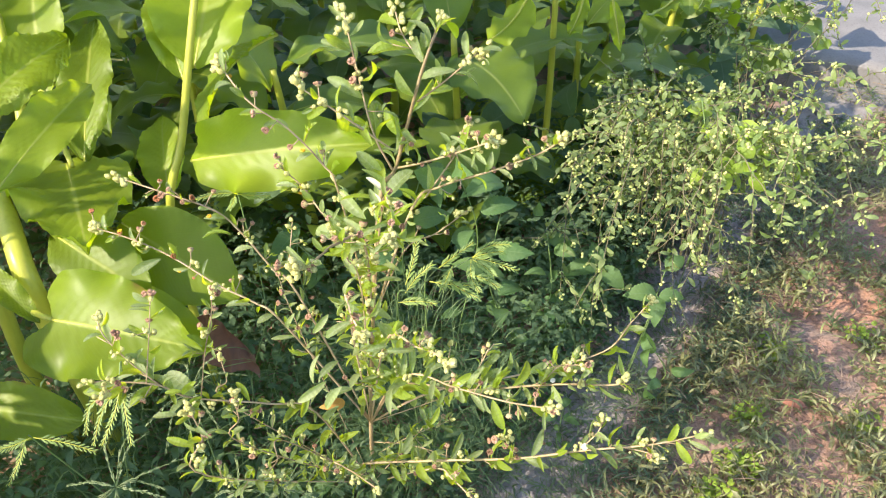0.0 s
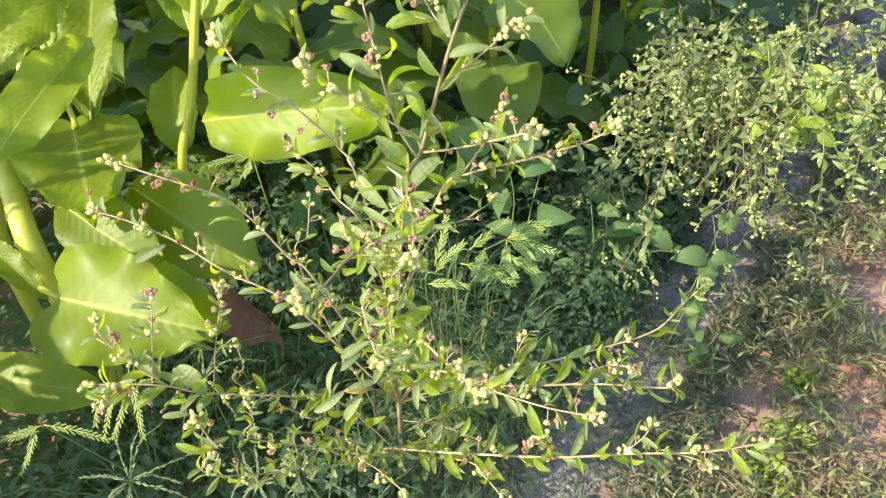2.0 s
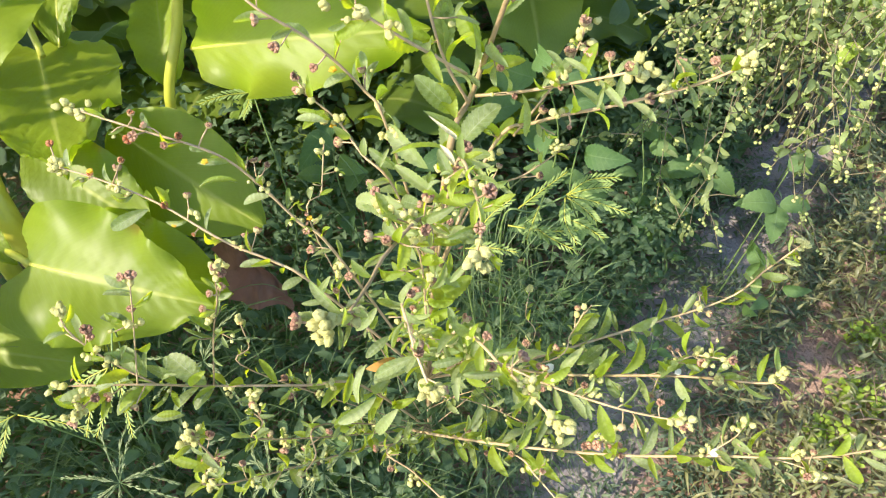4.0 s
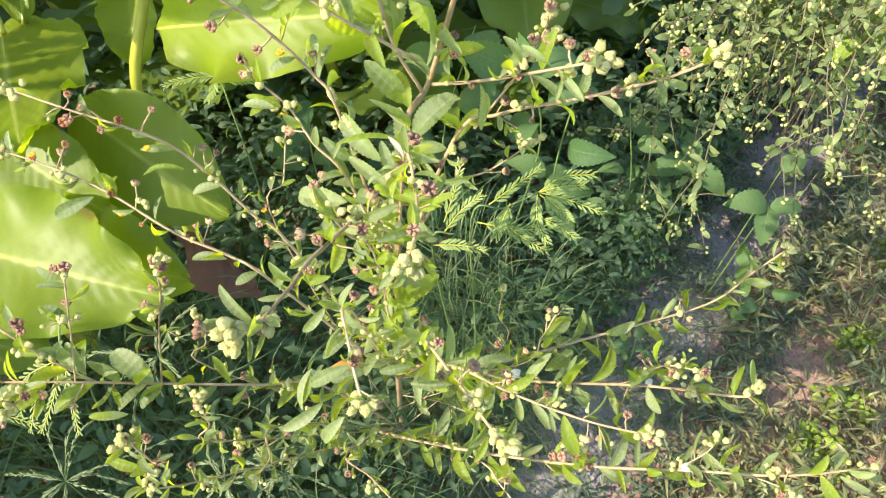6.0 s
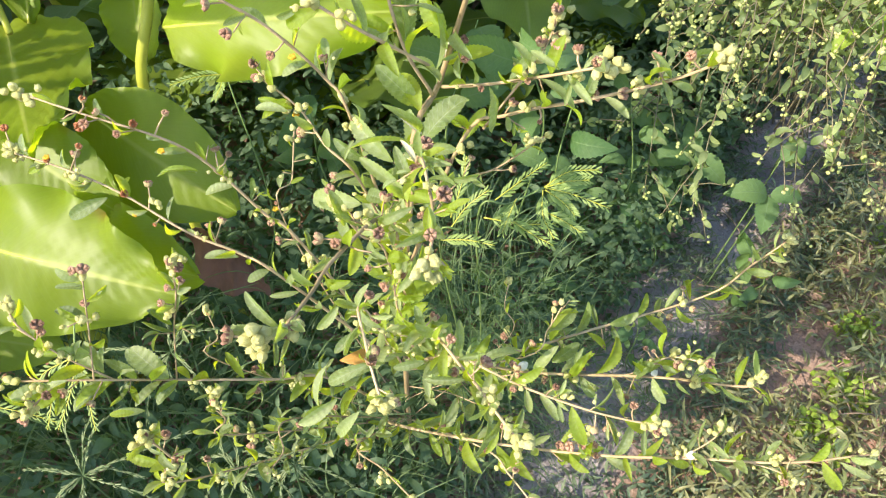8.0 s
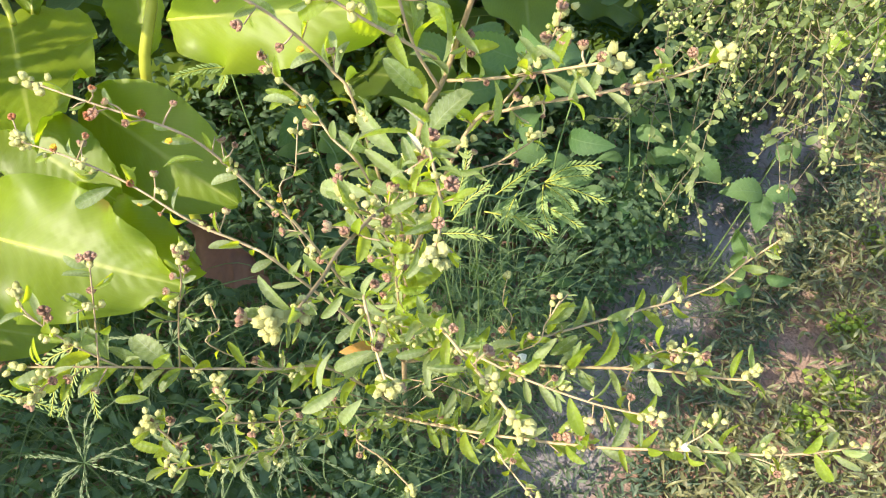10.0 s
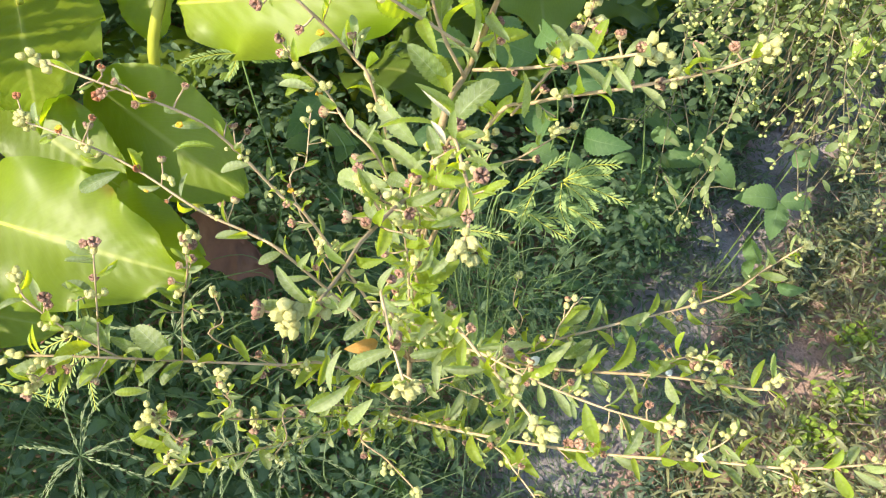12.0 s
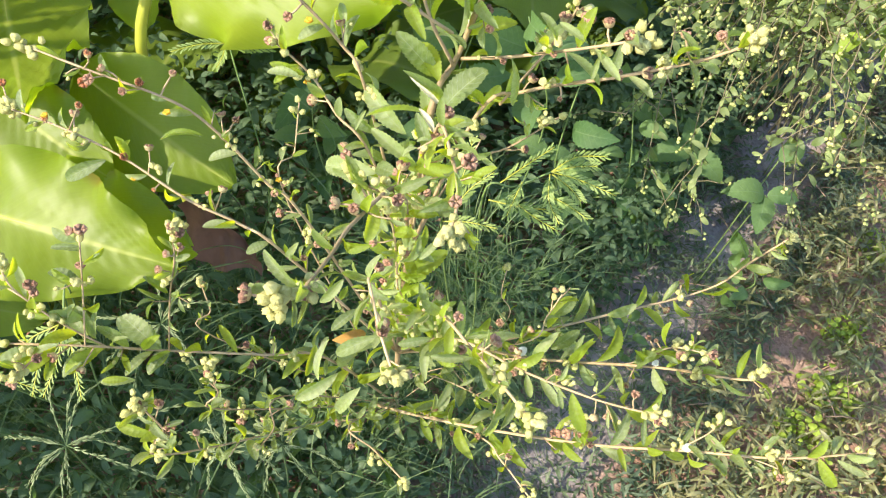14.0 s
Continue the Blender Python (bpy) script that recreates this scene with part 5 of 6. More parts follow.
BUSH_BASE = on_ground(0.62, 1.72)
tips = [((0.516, 1.092, 0.451), 0.30), ((0.479, 1.118, 0.419), 0.30), ((0.396, 1.133, 0.439), 0.32), ((0.302, 1.151, 0.462), 0.30), ((0.614, 1.107, 0.503), 0.28),
        ((0.788, 1.178, 0.513), 0.25), ((0.769, 1.212, 0.604), 0.22), ((0.229, 1.377, 0.524), 0.24), ((0.310, 1.447, 0.549), 0.2), ((0.429, 1.590, 0.601), 0.15), ((0.598, 1.552, 0.651), 0.12),
        ((0.701, 1.541, 0.668), 0.12), ((0.761, 1.414, 0.636), 0.15), ((0.800, 1.264, 0.622), 0.2), ((0.405, 1.185, 0.570), 0.26), ((0.549, 1.144, 0.550), 0.26),
        ((0.337, 1.255, 0.530), 0.24), ((0.481, 1.264, 0.622), 0.18), ((0.625, 1.258, 0.614), 0.18), ((0.445, 1.412, 0.601), 0.16), ((0.569, 1.399, 0.632), 0.14),
        ((0.361, 1.498, 0.581), 0.14), ((0.622, 1.188, 0.574), 0.22), ((0.693, 1.207, 0.598), 0.2), ((0.470, 1.156, 0.484), 0.3), ((0.380, 1.215, 0.479), 0.28), ((0.306, 1.332, 0.532), 0.22), ((0.237, 1.163, 0.328), 0.30), ((0.300, 1.120, 0.340), 0.30), ((0.420, 1.100, 0.330), 0.30), ((0.170, 1.220, 0.400), 0.26)]
tips += [(tuple(Vector(v) + Vector((rnd.uniform(-0.09, 0.09), rnd.uniform(-0.02, 0.16), rnd.uniform(-0.22, -0.02)))), h) for v, h in tips[:23]]
bush_plant("spreading_bush", BUSH_BASE, "spreading bush of small green leaves and round pale green buds", tips, 300)
tips = [((0.975, 2.242, 0.493), 0.2), ((1.089, 2.130, 0.512), 0.2), ((1.159, 2.042, 0.563), 0.2), ((0.828, 2.231, 0.480), 0.2), ((0.746, 2.206, 0.448), 0.15), ((1.070, 1.968, 0.468), 0.15)]
bush_plant("spreading_bush", on_ground(1.05, 2.55), "straggling bush with round buds beside a pale slab", tips, 60)


VINE = leaf_material("vine_leaf", (0.16, 0.25, 0.03), (0.30, 0.40, 0.07), (0.40, 0.46, 0.16), (0.52, 0.70, 0.02), rough=0.42, thin=0.45, veins=7, side=0.5)
VINE_LEAF = unit_leaf("vine_leaf", VINE, 0.62, 16, 0.12, 0.25, 0.0, 0.36, 0.8)


def climbing_vine(points, leaves, size):
    """A thin stem that climbs over the bush, with broad leaves on short stalks."""
    line = curve_through(points, 8)
    b = line[0]
    vine = thing("climbing_vine", b, "thin vine with broad bright green leaves over the bush", "vine")
    bm = bmesh.new()
    tube(bm, [v - b for v in line], 0.0016, 0.0008, 5)
    stem = part("stem", mesh_of("vine_stem", bm, STEM), vine)
    for k in range(leaves):
        c = line[int((0.45 + 0.55 * k / max(leaves - 1, 1)) * (len(line) - 1))]
        out = (spread(1) + Vector((0, -0.3, 0.1))).normalized()
        part("leaf", VINE_LEAF, stem, leaf_pose(c + out * 0.012, out + UP * rnd.uniform(-0.7, 0.2), FACE + spread(0.7), size * rnd.uniform(0.7, 1.2)))


climbing_vine([on_ground(0.66, 1.66), (0.64, 1.6, 0.3), (0.503, 1.399, 0.640), (0.508, 1.295, 0.568), (0.531, 1.265, 0.564), (0.578, 1.253, 0.578), (0.646, 1.268, 0.592)], 12, 0.042)
climbing_vine([on_ground(0.60, 1.55), (0.60, 1.5, 0.25), (0.559, 1.435, 0.573), (0.568, 1.403, 0.567), (0.589, 1.418, 0.582)], 6, 0.050)


# ---- broad-leaved herbs among the shrubs ----
HERB_LEAF = unit_leaf("herb_leaf_toothed", HERB, 0.52, 22, 0.14, 0.3, 0.07, 0.36)


def herb(base, top, leaves, size, seed, label, name="herb_plant"):
    global rnd
    keep, rnd = rnd, random.Random(seed)
    b, t = Vector(base), Vector(top)
    plant = thing(name, b, label, "plant")
    line = curve_through([b, b.lerp(t, 0.3) + spread(0.04), b.lerp(t, 0.65) + spread(0.05), t], 6)
    bm = bmesh.new()
    tube(bm, [v - b for v in line], 0.0020, 0.0010, 5)
    part("stem", mesh_of("herb_stem", bm, STEM), plant)
    for k in range(leaves):
        s = 0.3 + 0.7 * k / max(leaves - 1, 1)
        a = k * 2.4 + rnd.uniform(-0.4, 0.4) + seed
        c = line[int(s * (len(line) - 1))]
        out = Vector((math.cos(a), math.sin(a), rnd.uniform(-0.15, 0.45)))
        part("leaf", HERB_LEAF, plant, leaf_pose(c + out * 0.01, out, FACE + spread(0.5), size * (0.35 + 0.65 * s) * rnd.uniform(0.75, 1.15), rnd.uniform(0.9, 1.15)))
    rnd = keep


HERBS = ((0.02, 1.16, 0.66, 9, 0.085), (0.10, 1.22, 0.58, 8, 0.085), (-0.05, 1.26, 0.60, 8, 0.09), (0.20, 1.30, 0.44, 9, 0.055), (0.44, 1.22, 0.20, 7, 0.06), (0.30, 1.26, 0.26, 8, 0.04),
         (-0.22, 0.82, 0.22, 8, 0.05), (-0.30, 0.74, 0.18, 8, 0.045), (-0.14, 0.76, 0.18, 8, 0.045), (-0.05, 0.98, 0.26, 8, 0.05), (0.12, 1.10, 0.22, 9, 0.04), (0.25, 1.05, 0.18, 9, 0.035),
         (0.02, 1.08, 0.24, 9, 0.04), (-0.42, 0.80, 0.18, 7, 0.045), (-0.30, 1.25, 0.45, 8, 0.09))
for k, (x, y, h, n, size) in enumerate(HERBS):
    b = on_ground(x, y)
    herb(b, b + Vector((0.02 * math.sin(k), -0.03, h)), n, size, 5 + k, "leafy dark green herb in the shade of the shrub")



def trefoil(head, tips):
    """A herb with a few broad leaves at the top of a thin stalk. tips: where each leaf ends, and how broad it is."""
    h = Vector(head)
    b = on_ground(h.x - 0.02, h.y + 0.05)
    plant = thing("herb_plant", b, "broad three-leaved dark green herb over the shaded strip", "plant")
    line = curve_through([b, b.lerp(h, 0.5) + Vector((0.01, 0.015, 0)), h], 6)
    bm = bmesh.new()
    tube(bm, [v - b for v in line], 0.0018, 0.0010, 5)
    part("stem", mesh_of("herb_stem", bm, STEM), plant)
    for tip, wide in tips:
        t = Vector(tip)
        part("leaf", HERB_LEAF, plant, leaf_pose(h, t - h, FACE + UP * 0.4 + spread(0.15), (t - h).length, wide))


trefoil((0.315, 1.247, 0.339), [((0.237, 1.229, 0.340), 0.95), ((0.365, 1.205, 0.317), 1.05), ((0.305, 1.281, 0.379), 1.15)])
trefoil((0.423, 1.175, 0.324), [((0.356, 1.171, 0.336), 1.15), ((0.473, 1.167, 0.329), 1.15), ((0.410, 1.122, 0.296), 1.10)])
trefoil((0.447, 1.232, 0.343), [((0.485, 1.249, 0.367), 1.40)])
trefoil((0.255, 1.303, 0.347), [((0.205, 1.317, 0.372), 1.00), ((0.283, 1.315, 0.368), 1.00)])

# one yellow-orange fading leaf caught in the twigs
b, t = Vector((-0.149, 0.817, 0.424)), Vector((-0.191, 0.790, 0.439))
tagged(put(new("fading_leaf", unit_leaf("fading_leaf", ORANGE, 0.42, 12, 0.15, 0.3)), leaf_pose(b, t - b, (0.3, -0.6, 0.7), (t - b).length * 0.8)), "fading orange leaf caught among green twigs", "leaf")
for c, size in (((0.183, 0.647, 0.527), 0.011), ((0.140, 0.692, 0.603), 0.008), ((0.022, 0.714, 0.570), 0.012)):
    tagged(put(new("fallen_petal", unit_leaf("fallen_petal", WHITE, 0.75, 8, 0.2, 0.4)), leaf_pose(Vector(c) + Vector((-size / 2, 0, 0.002)), (1, 0.4, 0.3), (0, -0.6, 0.8), size)), "white petal stuck to a twig", "petal", "petals on the twigs")


# ---- feathery weed with rows of tiny leaflets ----
LEAFLET = unit_leaf("leaflet", FEATHER, 0.21, 6, 0.05, 0.25, 0, 0.55, 0.5)


def feather(points, leaflets=11, size=0.0120):
    """A frond: a thin stalk with two rows of leaflets. Returns the line and the leaflets' poses."""
    line = curve_through(points, 8)
    poses = []
    for k in range(leaflets):
        s = (0.1 + 0.9 * k / leaflets) * (len(line) - 1)
        i = min(int(s), len(line) - 2)
        c, way = line[i].lerp(line[i + 1], s - i), (line[i + 1] - line[i]).normalized()
        x = way.cross(FACE).normalized()
        for side in (-1, 1):
            poses.append(leaf_pose(c, x * side * 0.6 + way * 1.1 + spread(0.15), FACE + spread(0.35), size * (1.1 - 0.4 * k / leaflets)))
    return line, poses


def feather_weed(base, stems, label):
    plant = thing("feathery_weed", base, label, "weed")
    b = Vector(base)
    for stem, fronds in stems:
        line = curve_through([base, *stem], 6)
        bm = bmesh.new()
        tube(bm, [v - b for v in line], 0.0013, 0.0010, 5)
        stalk = part("stem", mesh_of("feather_stem", bm, STEM), plant)
        for f in fronds:
            fl, poses = feather(f)
            bm = bmesh.new()
            tube(bm, [v - fl[0] for v in fl], 0.0008, 0.0005, 4)
            put(new("frond", mesh_of("frond", bm, STALK)), Matrix.Translation(fl[0]), stalk)
            data = many("leaflets", LEAFLET, [Matrix.Translation(-fl[0]) @ m for m in poses], FEATHER)
            tagged(put(new("frond_foliage", data), Matrix.Translation(fl[0]), stalk), kind="stuff")
    return plant


feather_weed((-0.02, 0.95, 0.0), [
    ([(-0.02, 0.91, 0.35), (-0.025, 0.852, 0.640), (0.006, 0.855, 0.654), (0.040, 0.863, 0.670)],
     [[(0.040, 0.863, 0.670), (0.063, 0.872, 0.683), (0.093, 0.872, 0.687)], [(0.040, 0.863, 0.670), (0.063, 0.865, 0.677), (0.084, 0.864, 0.681)], [(0.040, 0.863, 0.670), (0.069, 0.855, 0.669), (0.104, 0.843, 0.663)],
      [(0.041, 0.861, 0.669), (0.058, 0.849, 0.665), (0.070, 0.836, 0.660)], [(0.039, 0.861, 0.669), (0.039, 0.838, 0.657), (0.050, 0.817, 0.646)], [(0.042, 0.844, 0.655), (0.058, 0.832, 0.657), (0.077, 0.820, 0.652)],
      [(0.013, 0.856, 0.661), (0.006, 0.840, 0.654), (-0.001, 0.822, 0.647)], [(0.006, 0.844, 0.645), (0.026, 0.831, 0.639), (0.051, 0.818, 0.634)], [(-0.019, 0.850, 0.638), (0.021, 0.843, 0.637), (0.054, 0.842, 0.640)],
      [(-0.008, 0.864, 0.649), (0.017, 0.880, 0.660), (0.044, 0.896, 0.672)]]),
    ([(-0.05, 0.92, 0.3), (-0.066, 0.855, 0.594), (-0.042, 0.853, 0.616)],
     [[(-0.066, 0.855, 0.594), (-0.036, 0.850, 0.601), (-0.007, 0.841, 0.604)],
      [(-0.054, 0.859, 0.609), (-0.037, 0.878, 0.623), (-0.014, 0.886, 0.641)], [(-0.054, 0.868, 0.616), (-0.043, 0.896, 0.638), (-0.038, 0.912, 0.664)]])],
    "feathery weed with pale rows of tiny leaflets")
feather_weed((-0.52, 0.80, 0.0), [
    ([(-0.52, 0.80, 0.25), (-0.445, 0.766, 0.554), (-0.433, 0.720, 0.559)],
     [[(-0.437, 0.720, 0.559), (-0.451, 0.694, 0.543), (-0.458, 0.661, 0.516)], [(-0.431, 0.720, 0.559), (-0.436, 0.690, 0.538), (-0.447, 0.661, 0.516)], [(-0.437, 0.720, 0.559), (-0.471, 0.706, 0.542), (-0.472, 0.676, 0.520)],
      [(-0.429, 0.720, 0.559), (-0.418, 0.690, 0.538), (-0.408, 0.661, 0.516)]]),
    ([(-0.54, 0.78, 0.2), (-0.574, 0.708, 0.480)], [[(-0.570, 0.706, 0.477), (-0.592, 0.692, 0.476), (-0.618, 0.681, 0.478)], [(-0.578, 0.706, 0.477), (-0.581, 0.680, 0.460), (-0.591, 0.653, 0.441)], [(-0.567, 0.706, 0.477), (-0.520, 0.701, 0.471), (-0.480, 0.694, 0.461)]])],
    "yellow-green feathery weed hanging in deep shade")
feather_weed((-0.30, 1.0, 0.0), [
    ([(-0.36, 1.02, 0.22), (-0.31, 1.03, 0.42), (-0.332, 1.067, 0.642)], [[(-0.332, 1.067, 0.642), (-0.362, 1.055, 0.647), (-0.391, 1.038, 0.648)], [(-0.335, 1.064, 0.640), (-0.335, 1.046, 0.638), (-0.338, 1.028, 0.636)], [(-0.332, 1.065, 0.640), (-0.308, 1.073, 0.632), (-0.284, 1.083, 0.625)]])],
    "thin feathery weed between the broad canna leaves")


# ---- finger grass and fine grass tufts ----
BLADE = unit_leaf("blade", GRASS, 0.013, 7, 0.28, 0.3, 0, 0.35)
SPIKELET = unit_leaf("spikelet", GRASS, 0.15, 4, 0.05, 0.3, 0, 0.5)


def finger_grass(base, head, spikes, reach, seed):
    global rnd
    keep, rnd = rnd, random.Random(seed)
    b, h = Vector(base), Vector(head)
    plant = thing("finger_grass", b, "grass stem with a wheel of thin seed spikes", "grass", "seeding grasses")
    line = curve_through([b, b.lerp(h, 0.55) + spread(0.02), h], 6)
    bm = bmesh.new()
    tube(bm, [v - b for v in line], 0.0014, 0.0009, 5)
    part("stem", mesh_of("grass_stem", bm, GRASS), plant)
    for k in range(spikes):
        a = 2 * math.pi * k / spikes + rnd.uniform(-0.45, 0.45)
        out = Vector((math.cos(a), 0.75 * math.sin(a), 0.55 * math.sin(a) + rnd.uniform(-0.1, 0.2)))
        tip = h + out * reach * rnd.uniform(0.45, 1.2) - UP * 0.02
        run = curve_through([h, h.lerp(tip, 0.5) + UP * 0.012 + spread(0.008), tip], 6)
        poses = []
        for i, c in enumerate(run[1:-1]):
            way = (run[i + 2] - run[i]).normalized()
            for side in (-1, 0, 1):
                poses.append(leaf_pose(c + spread(0.001), way + way.cross(FACE) * 0.22 * side, FACE + spread(0.5), rnd.uniform(0.006, 0.010)))
        bm = bmesh.new()
        tube(bm, [v - h for v in run], 0.0007, 0.0004, 4)
        spike = put(new("spike", mesh_of("spike", bm, GRASS)), Matrix.Translation(h), plant)
        tagged(put(new("seed_chaff", many("seed_chaff", SPIKELET, [Matrix.Translation(-h) @ m for m in poses], CHAFF)), Matrix.Translation(h), spike), kind="stuff")
    rnd = keep


finger_grass(on_ground(-0.50, 0.72), (-0.432, 0.634, 0.465), 11, 0.125, 3)
finger_grass(on_ground(-0.42, 0.70), (-0.282, 0.658, 0.423), 9, 0.085, 4)
finger_grass(on_ground(-0.35, 0.75), (-0.358, 0.759, 0.510), 9, 0.075, 5)
finger_grass(on_ground(-0.30, 0.68), (-0.231, 0.684, 0.389), 8, 0.08, 6)


def blades(name, spots, label, category="grass"):
    """Grass as one mass. spots: centre, radius, count, length."""
    poses = []
    for (x, y), radius, count, length, lift in spots:
        for _ in range(count):
            a, r = rnd.uniform(0, 6.283), radius * math.sqrt(rnd.random())
            out = Vector((math.cos(a), math.sin(a), 0)) * rnd.uniform(0.2, 1.4) + UP * rnd.uniform(0.1, 1.1) + spread(0.3)
            poses.append(leaf_pose(on_ground(x + r * math.cos(a), y + r * math.sin(a), lift * rnd.random()), out, -Vector((out.x, out.y, 0)) + UP * 0.5 + spread(0.3), length * rnd.uniform(0.5, 1.2), rnd.uniform(0.7, 1.3)))
    tagged(put(new(name, many(name, BLADE, poses, GRASS)), Matrix()), label, category, kind="stuff")


blades("fine_grass", [((0.06, 0.98), 0.16, 300, 0.09, 0.14), ((0.26, 1.12), 0.18, 260, 0.07, 0.08), ((-0.05, 0.92), 0.09, 420, 0.11, 0.50), ((0.02, 0.97), 0.10, 260, 0.10, 0.40), ((-0.18, 1.0), 0.16, 260, 0.12, 0.40), ((-0.30, 0.70), 0.20, 260, 0.15, 0.10), ((-0.5, 0.74), 0.18, 260, 0.17, 0.2), ((-0.35, 0.84), 0.24, 260, 0.14, 0.26), ((-0.22, 0.66), 0.14, 120, 0.14, 0.16), ((-0.62, 0.92), 0.20, 220, 0.16, 0.24), ((-0.12, 0.70), 0.12, 140, 0.12, 0.1)], "fine shaded grass between the stems")

# ---- mats of low leaves over the soil ----
MAT = unit_leaf("mat_leaf", MAT_LEAF, 0.21, 4, 0.10, 0.25, 0, 0.45)
WEED_LEAF = unit_leaf("weed_leaf", WEED, 0.36, 6, 0.12, 0.25, 0, 0.42)
ROUND = unit_leaf("round_leaf", CLOVER, 0.85, 5, 0.10, 0.25, 0, 0.55)


def mat(name, template, material, count, area, size, tilt, height, keep_if, label, category):
    poses = []
    x0, x1, y0, y1 = area
    while len(poses) < count:
        x, y = rnd.uniform(x0, x1), rnd.uniform(y0, y1)
        rim = min(x - x0, x1 - x, y - y0, y1 - y) * 4
        if not keep_if(x, y) or rnd.random() > rim + 0.25 + noise.noise((x * 6, y * 6, 20)):
            continue
        a = rnd.uniform(0, 6.283)
        out = Vector((math.cos(a), math.sin(a), rnd.uniform(-0.1, tilt)))
        poses.append(leaf_pose(on_ground(x, y, 0.003 + height * rnd.random() ** 1.5), out, UP + spread(0.7), rnd.uniform(*size), rnd.uniform(0.8, 1.25)))
    tagged(put(new(name, many(name, template, poses, material)), Matrix()), label, category, kind="stuff")


def clumpy(x, y, scale, cut, z=0.0):
    return noise.noise((x * scale, y * scale, z)) > cut + rnd.uniform(-0.25, 0.25)


BARE = (((0.765, 1.050), 0.060, 0.14), ((0.905, 1.370), 0.06, 0.12), ((0.895, 1.221), 0.05, 0.06), ((1.04, 1.50), 0.09, 0.10), ((1.22, 1.76), 0.10, 0.14))   # bare red soil: centre, half width, half depth


def bare(x, y):
    return any(((x - cx) / a) ** 2 + ((y - cy) / b) ** 2 < rnd.uniform(0.5, 1.5) and rnd.random() < 0.85 for (cx, cy), a, b in BARE)


def in_mat(x, y):
    """Dense beside the strip, thinner and thinner further off."""
    return math.hypot((x - 0.85) * 1.1, (y - 1.45) * 0.8) < 0.75 + 0.9 * rnd.random() ** 2


BLADE_LOW = unit_leaf("low_blade", MAT_LEAF, 0.10, 5, 0.2, 0.3, 0, 0.4)
mat("low_grass", BLADE_LOW, MAT_LEAF, 14000, (-0.3, 2.7, -0.3, 3.6), (0.020, 0.055), 1.3, 0.03, lambda x, y: in_mat(x, y) and off_strip(x, y) and path_distance(x, y) > 0.06 + 0.08 * noise.noise((x * 7, y * 7, 4)) and not bare(x, y) and clumpy(x, y, 4.5, -0.2, 11), "short dull grass and dry blades on trodden soil", "grass")
mat("mat_weeds", MAT, MAT_LEAF, 20000, (-0.3, 2.7, -0.3, 3.6), (0.011, 0.033), 1.2, 0.05, lambda x, y: in_mat(x, y) and off_strip(x, y) and path_distance(x, y) > 0.09 + 0.06 * noise.noise((x * 9, y * 9, 2)) and not bare(x, y) and clumpy(x, y, 3.2, -0.40), "low mat of narrow dull green weeds on trodden soil", "weeds")
for cx, cy, reach, count in ((0.547, 0.912, 0.045, 90), (0.611, 1.024, 0.050, 110), (0.666, 1.118, 0.045, 90), (0.771, 1.339, 0.040, 60), (1.017, 1.380, 0.050, 80), (0.902, 1.112, 0.040, 60), (0.521, 0.937, 0.030, 40)):
    mat("clover_patch", ROUND, CLOVER, count, (cx - 0.1, cx + 0.1, cy - 0.12, cy + 0.12), (0.007, 0.016), 0.7, 0.035, lambda x, y: (x - cx) ** 2 + ((y - cy) * 0.8) ** 2 < reach * reach * rnd.uniform(0, 1), "small bright yellow-green patch of round leaves in the sun", "weeds")
mat("bush_weeds", WEED_LEAF, WEED, 9500, (0.05, 1.0, 1.05, 2.3), (0.009, 0.032), 0.8, 0.30, lambda x, y: strip_distance(x, y) < -0.07 + 0.06 * noise.noise((x * 8, y * 8, 3)), "dark low leaves under the spreading bush", "weeds")
mat("shade_weeds", WEED_LEAF, WEED, 12000, (-1.2, 0.9, 0.45, 2.4), (0.016, 0.042), 0.6, 0.20, lambda x, y: strip_distance(x, y) < -0.08 and clumpy(x, y, 4, -0.7, 9), "dense low weeds in the shade of the shrubs", "weeds")
mat("undergrowth", WEED_LEAF, WEED, 8500, (-0.95, 0.15, 0.48, 1.75), (0.012, 0.036), 0.9, 0.28, lambda x, y: strip_distance(x, y) < -0.13, "dark tangled leaves under the cannas and the shrub", "weeds")
mat("strip_weeds", MAT, SHADED_STRIP_LEAF, 8000, (-0.2, 1.5, 0.45, 2.5), (0.010, 0.028), 1.0, 0.03, lambda x, y: abs(strip_distance(x, y)) < 0.19 and clumpy(x, y, 7, 0.0 if abs(strip_distance(x, y)) < 0.10 else -0.3, 31), "low weeds over the strip of soil, shade put into their colour", "weeds")

BLADE_STRIP = unit_leaf("strip_blade", SHADED_STRIP_LEAF, 0.085, 5, 0.22, 0.3, 0, 0.4)
mat("strip_grass", BLADE_STRIP, SHADED_STRIP_LEAF, 6500, (-0.2, 1.5, 0.45, 2.5), (0.014, 0.045), 1.2, 0.02, lambda x, y: abs(strip_distance(x, y)) < 0.20 and clumpy(x, y, 9, 0.02 if abs(strip_distance(x, y)) < 0.10 else -0.3, 44), "thin trodden grass on the pale strip, its colour dulled for shade", "grass")


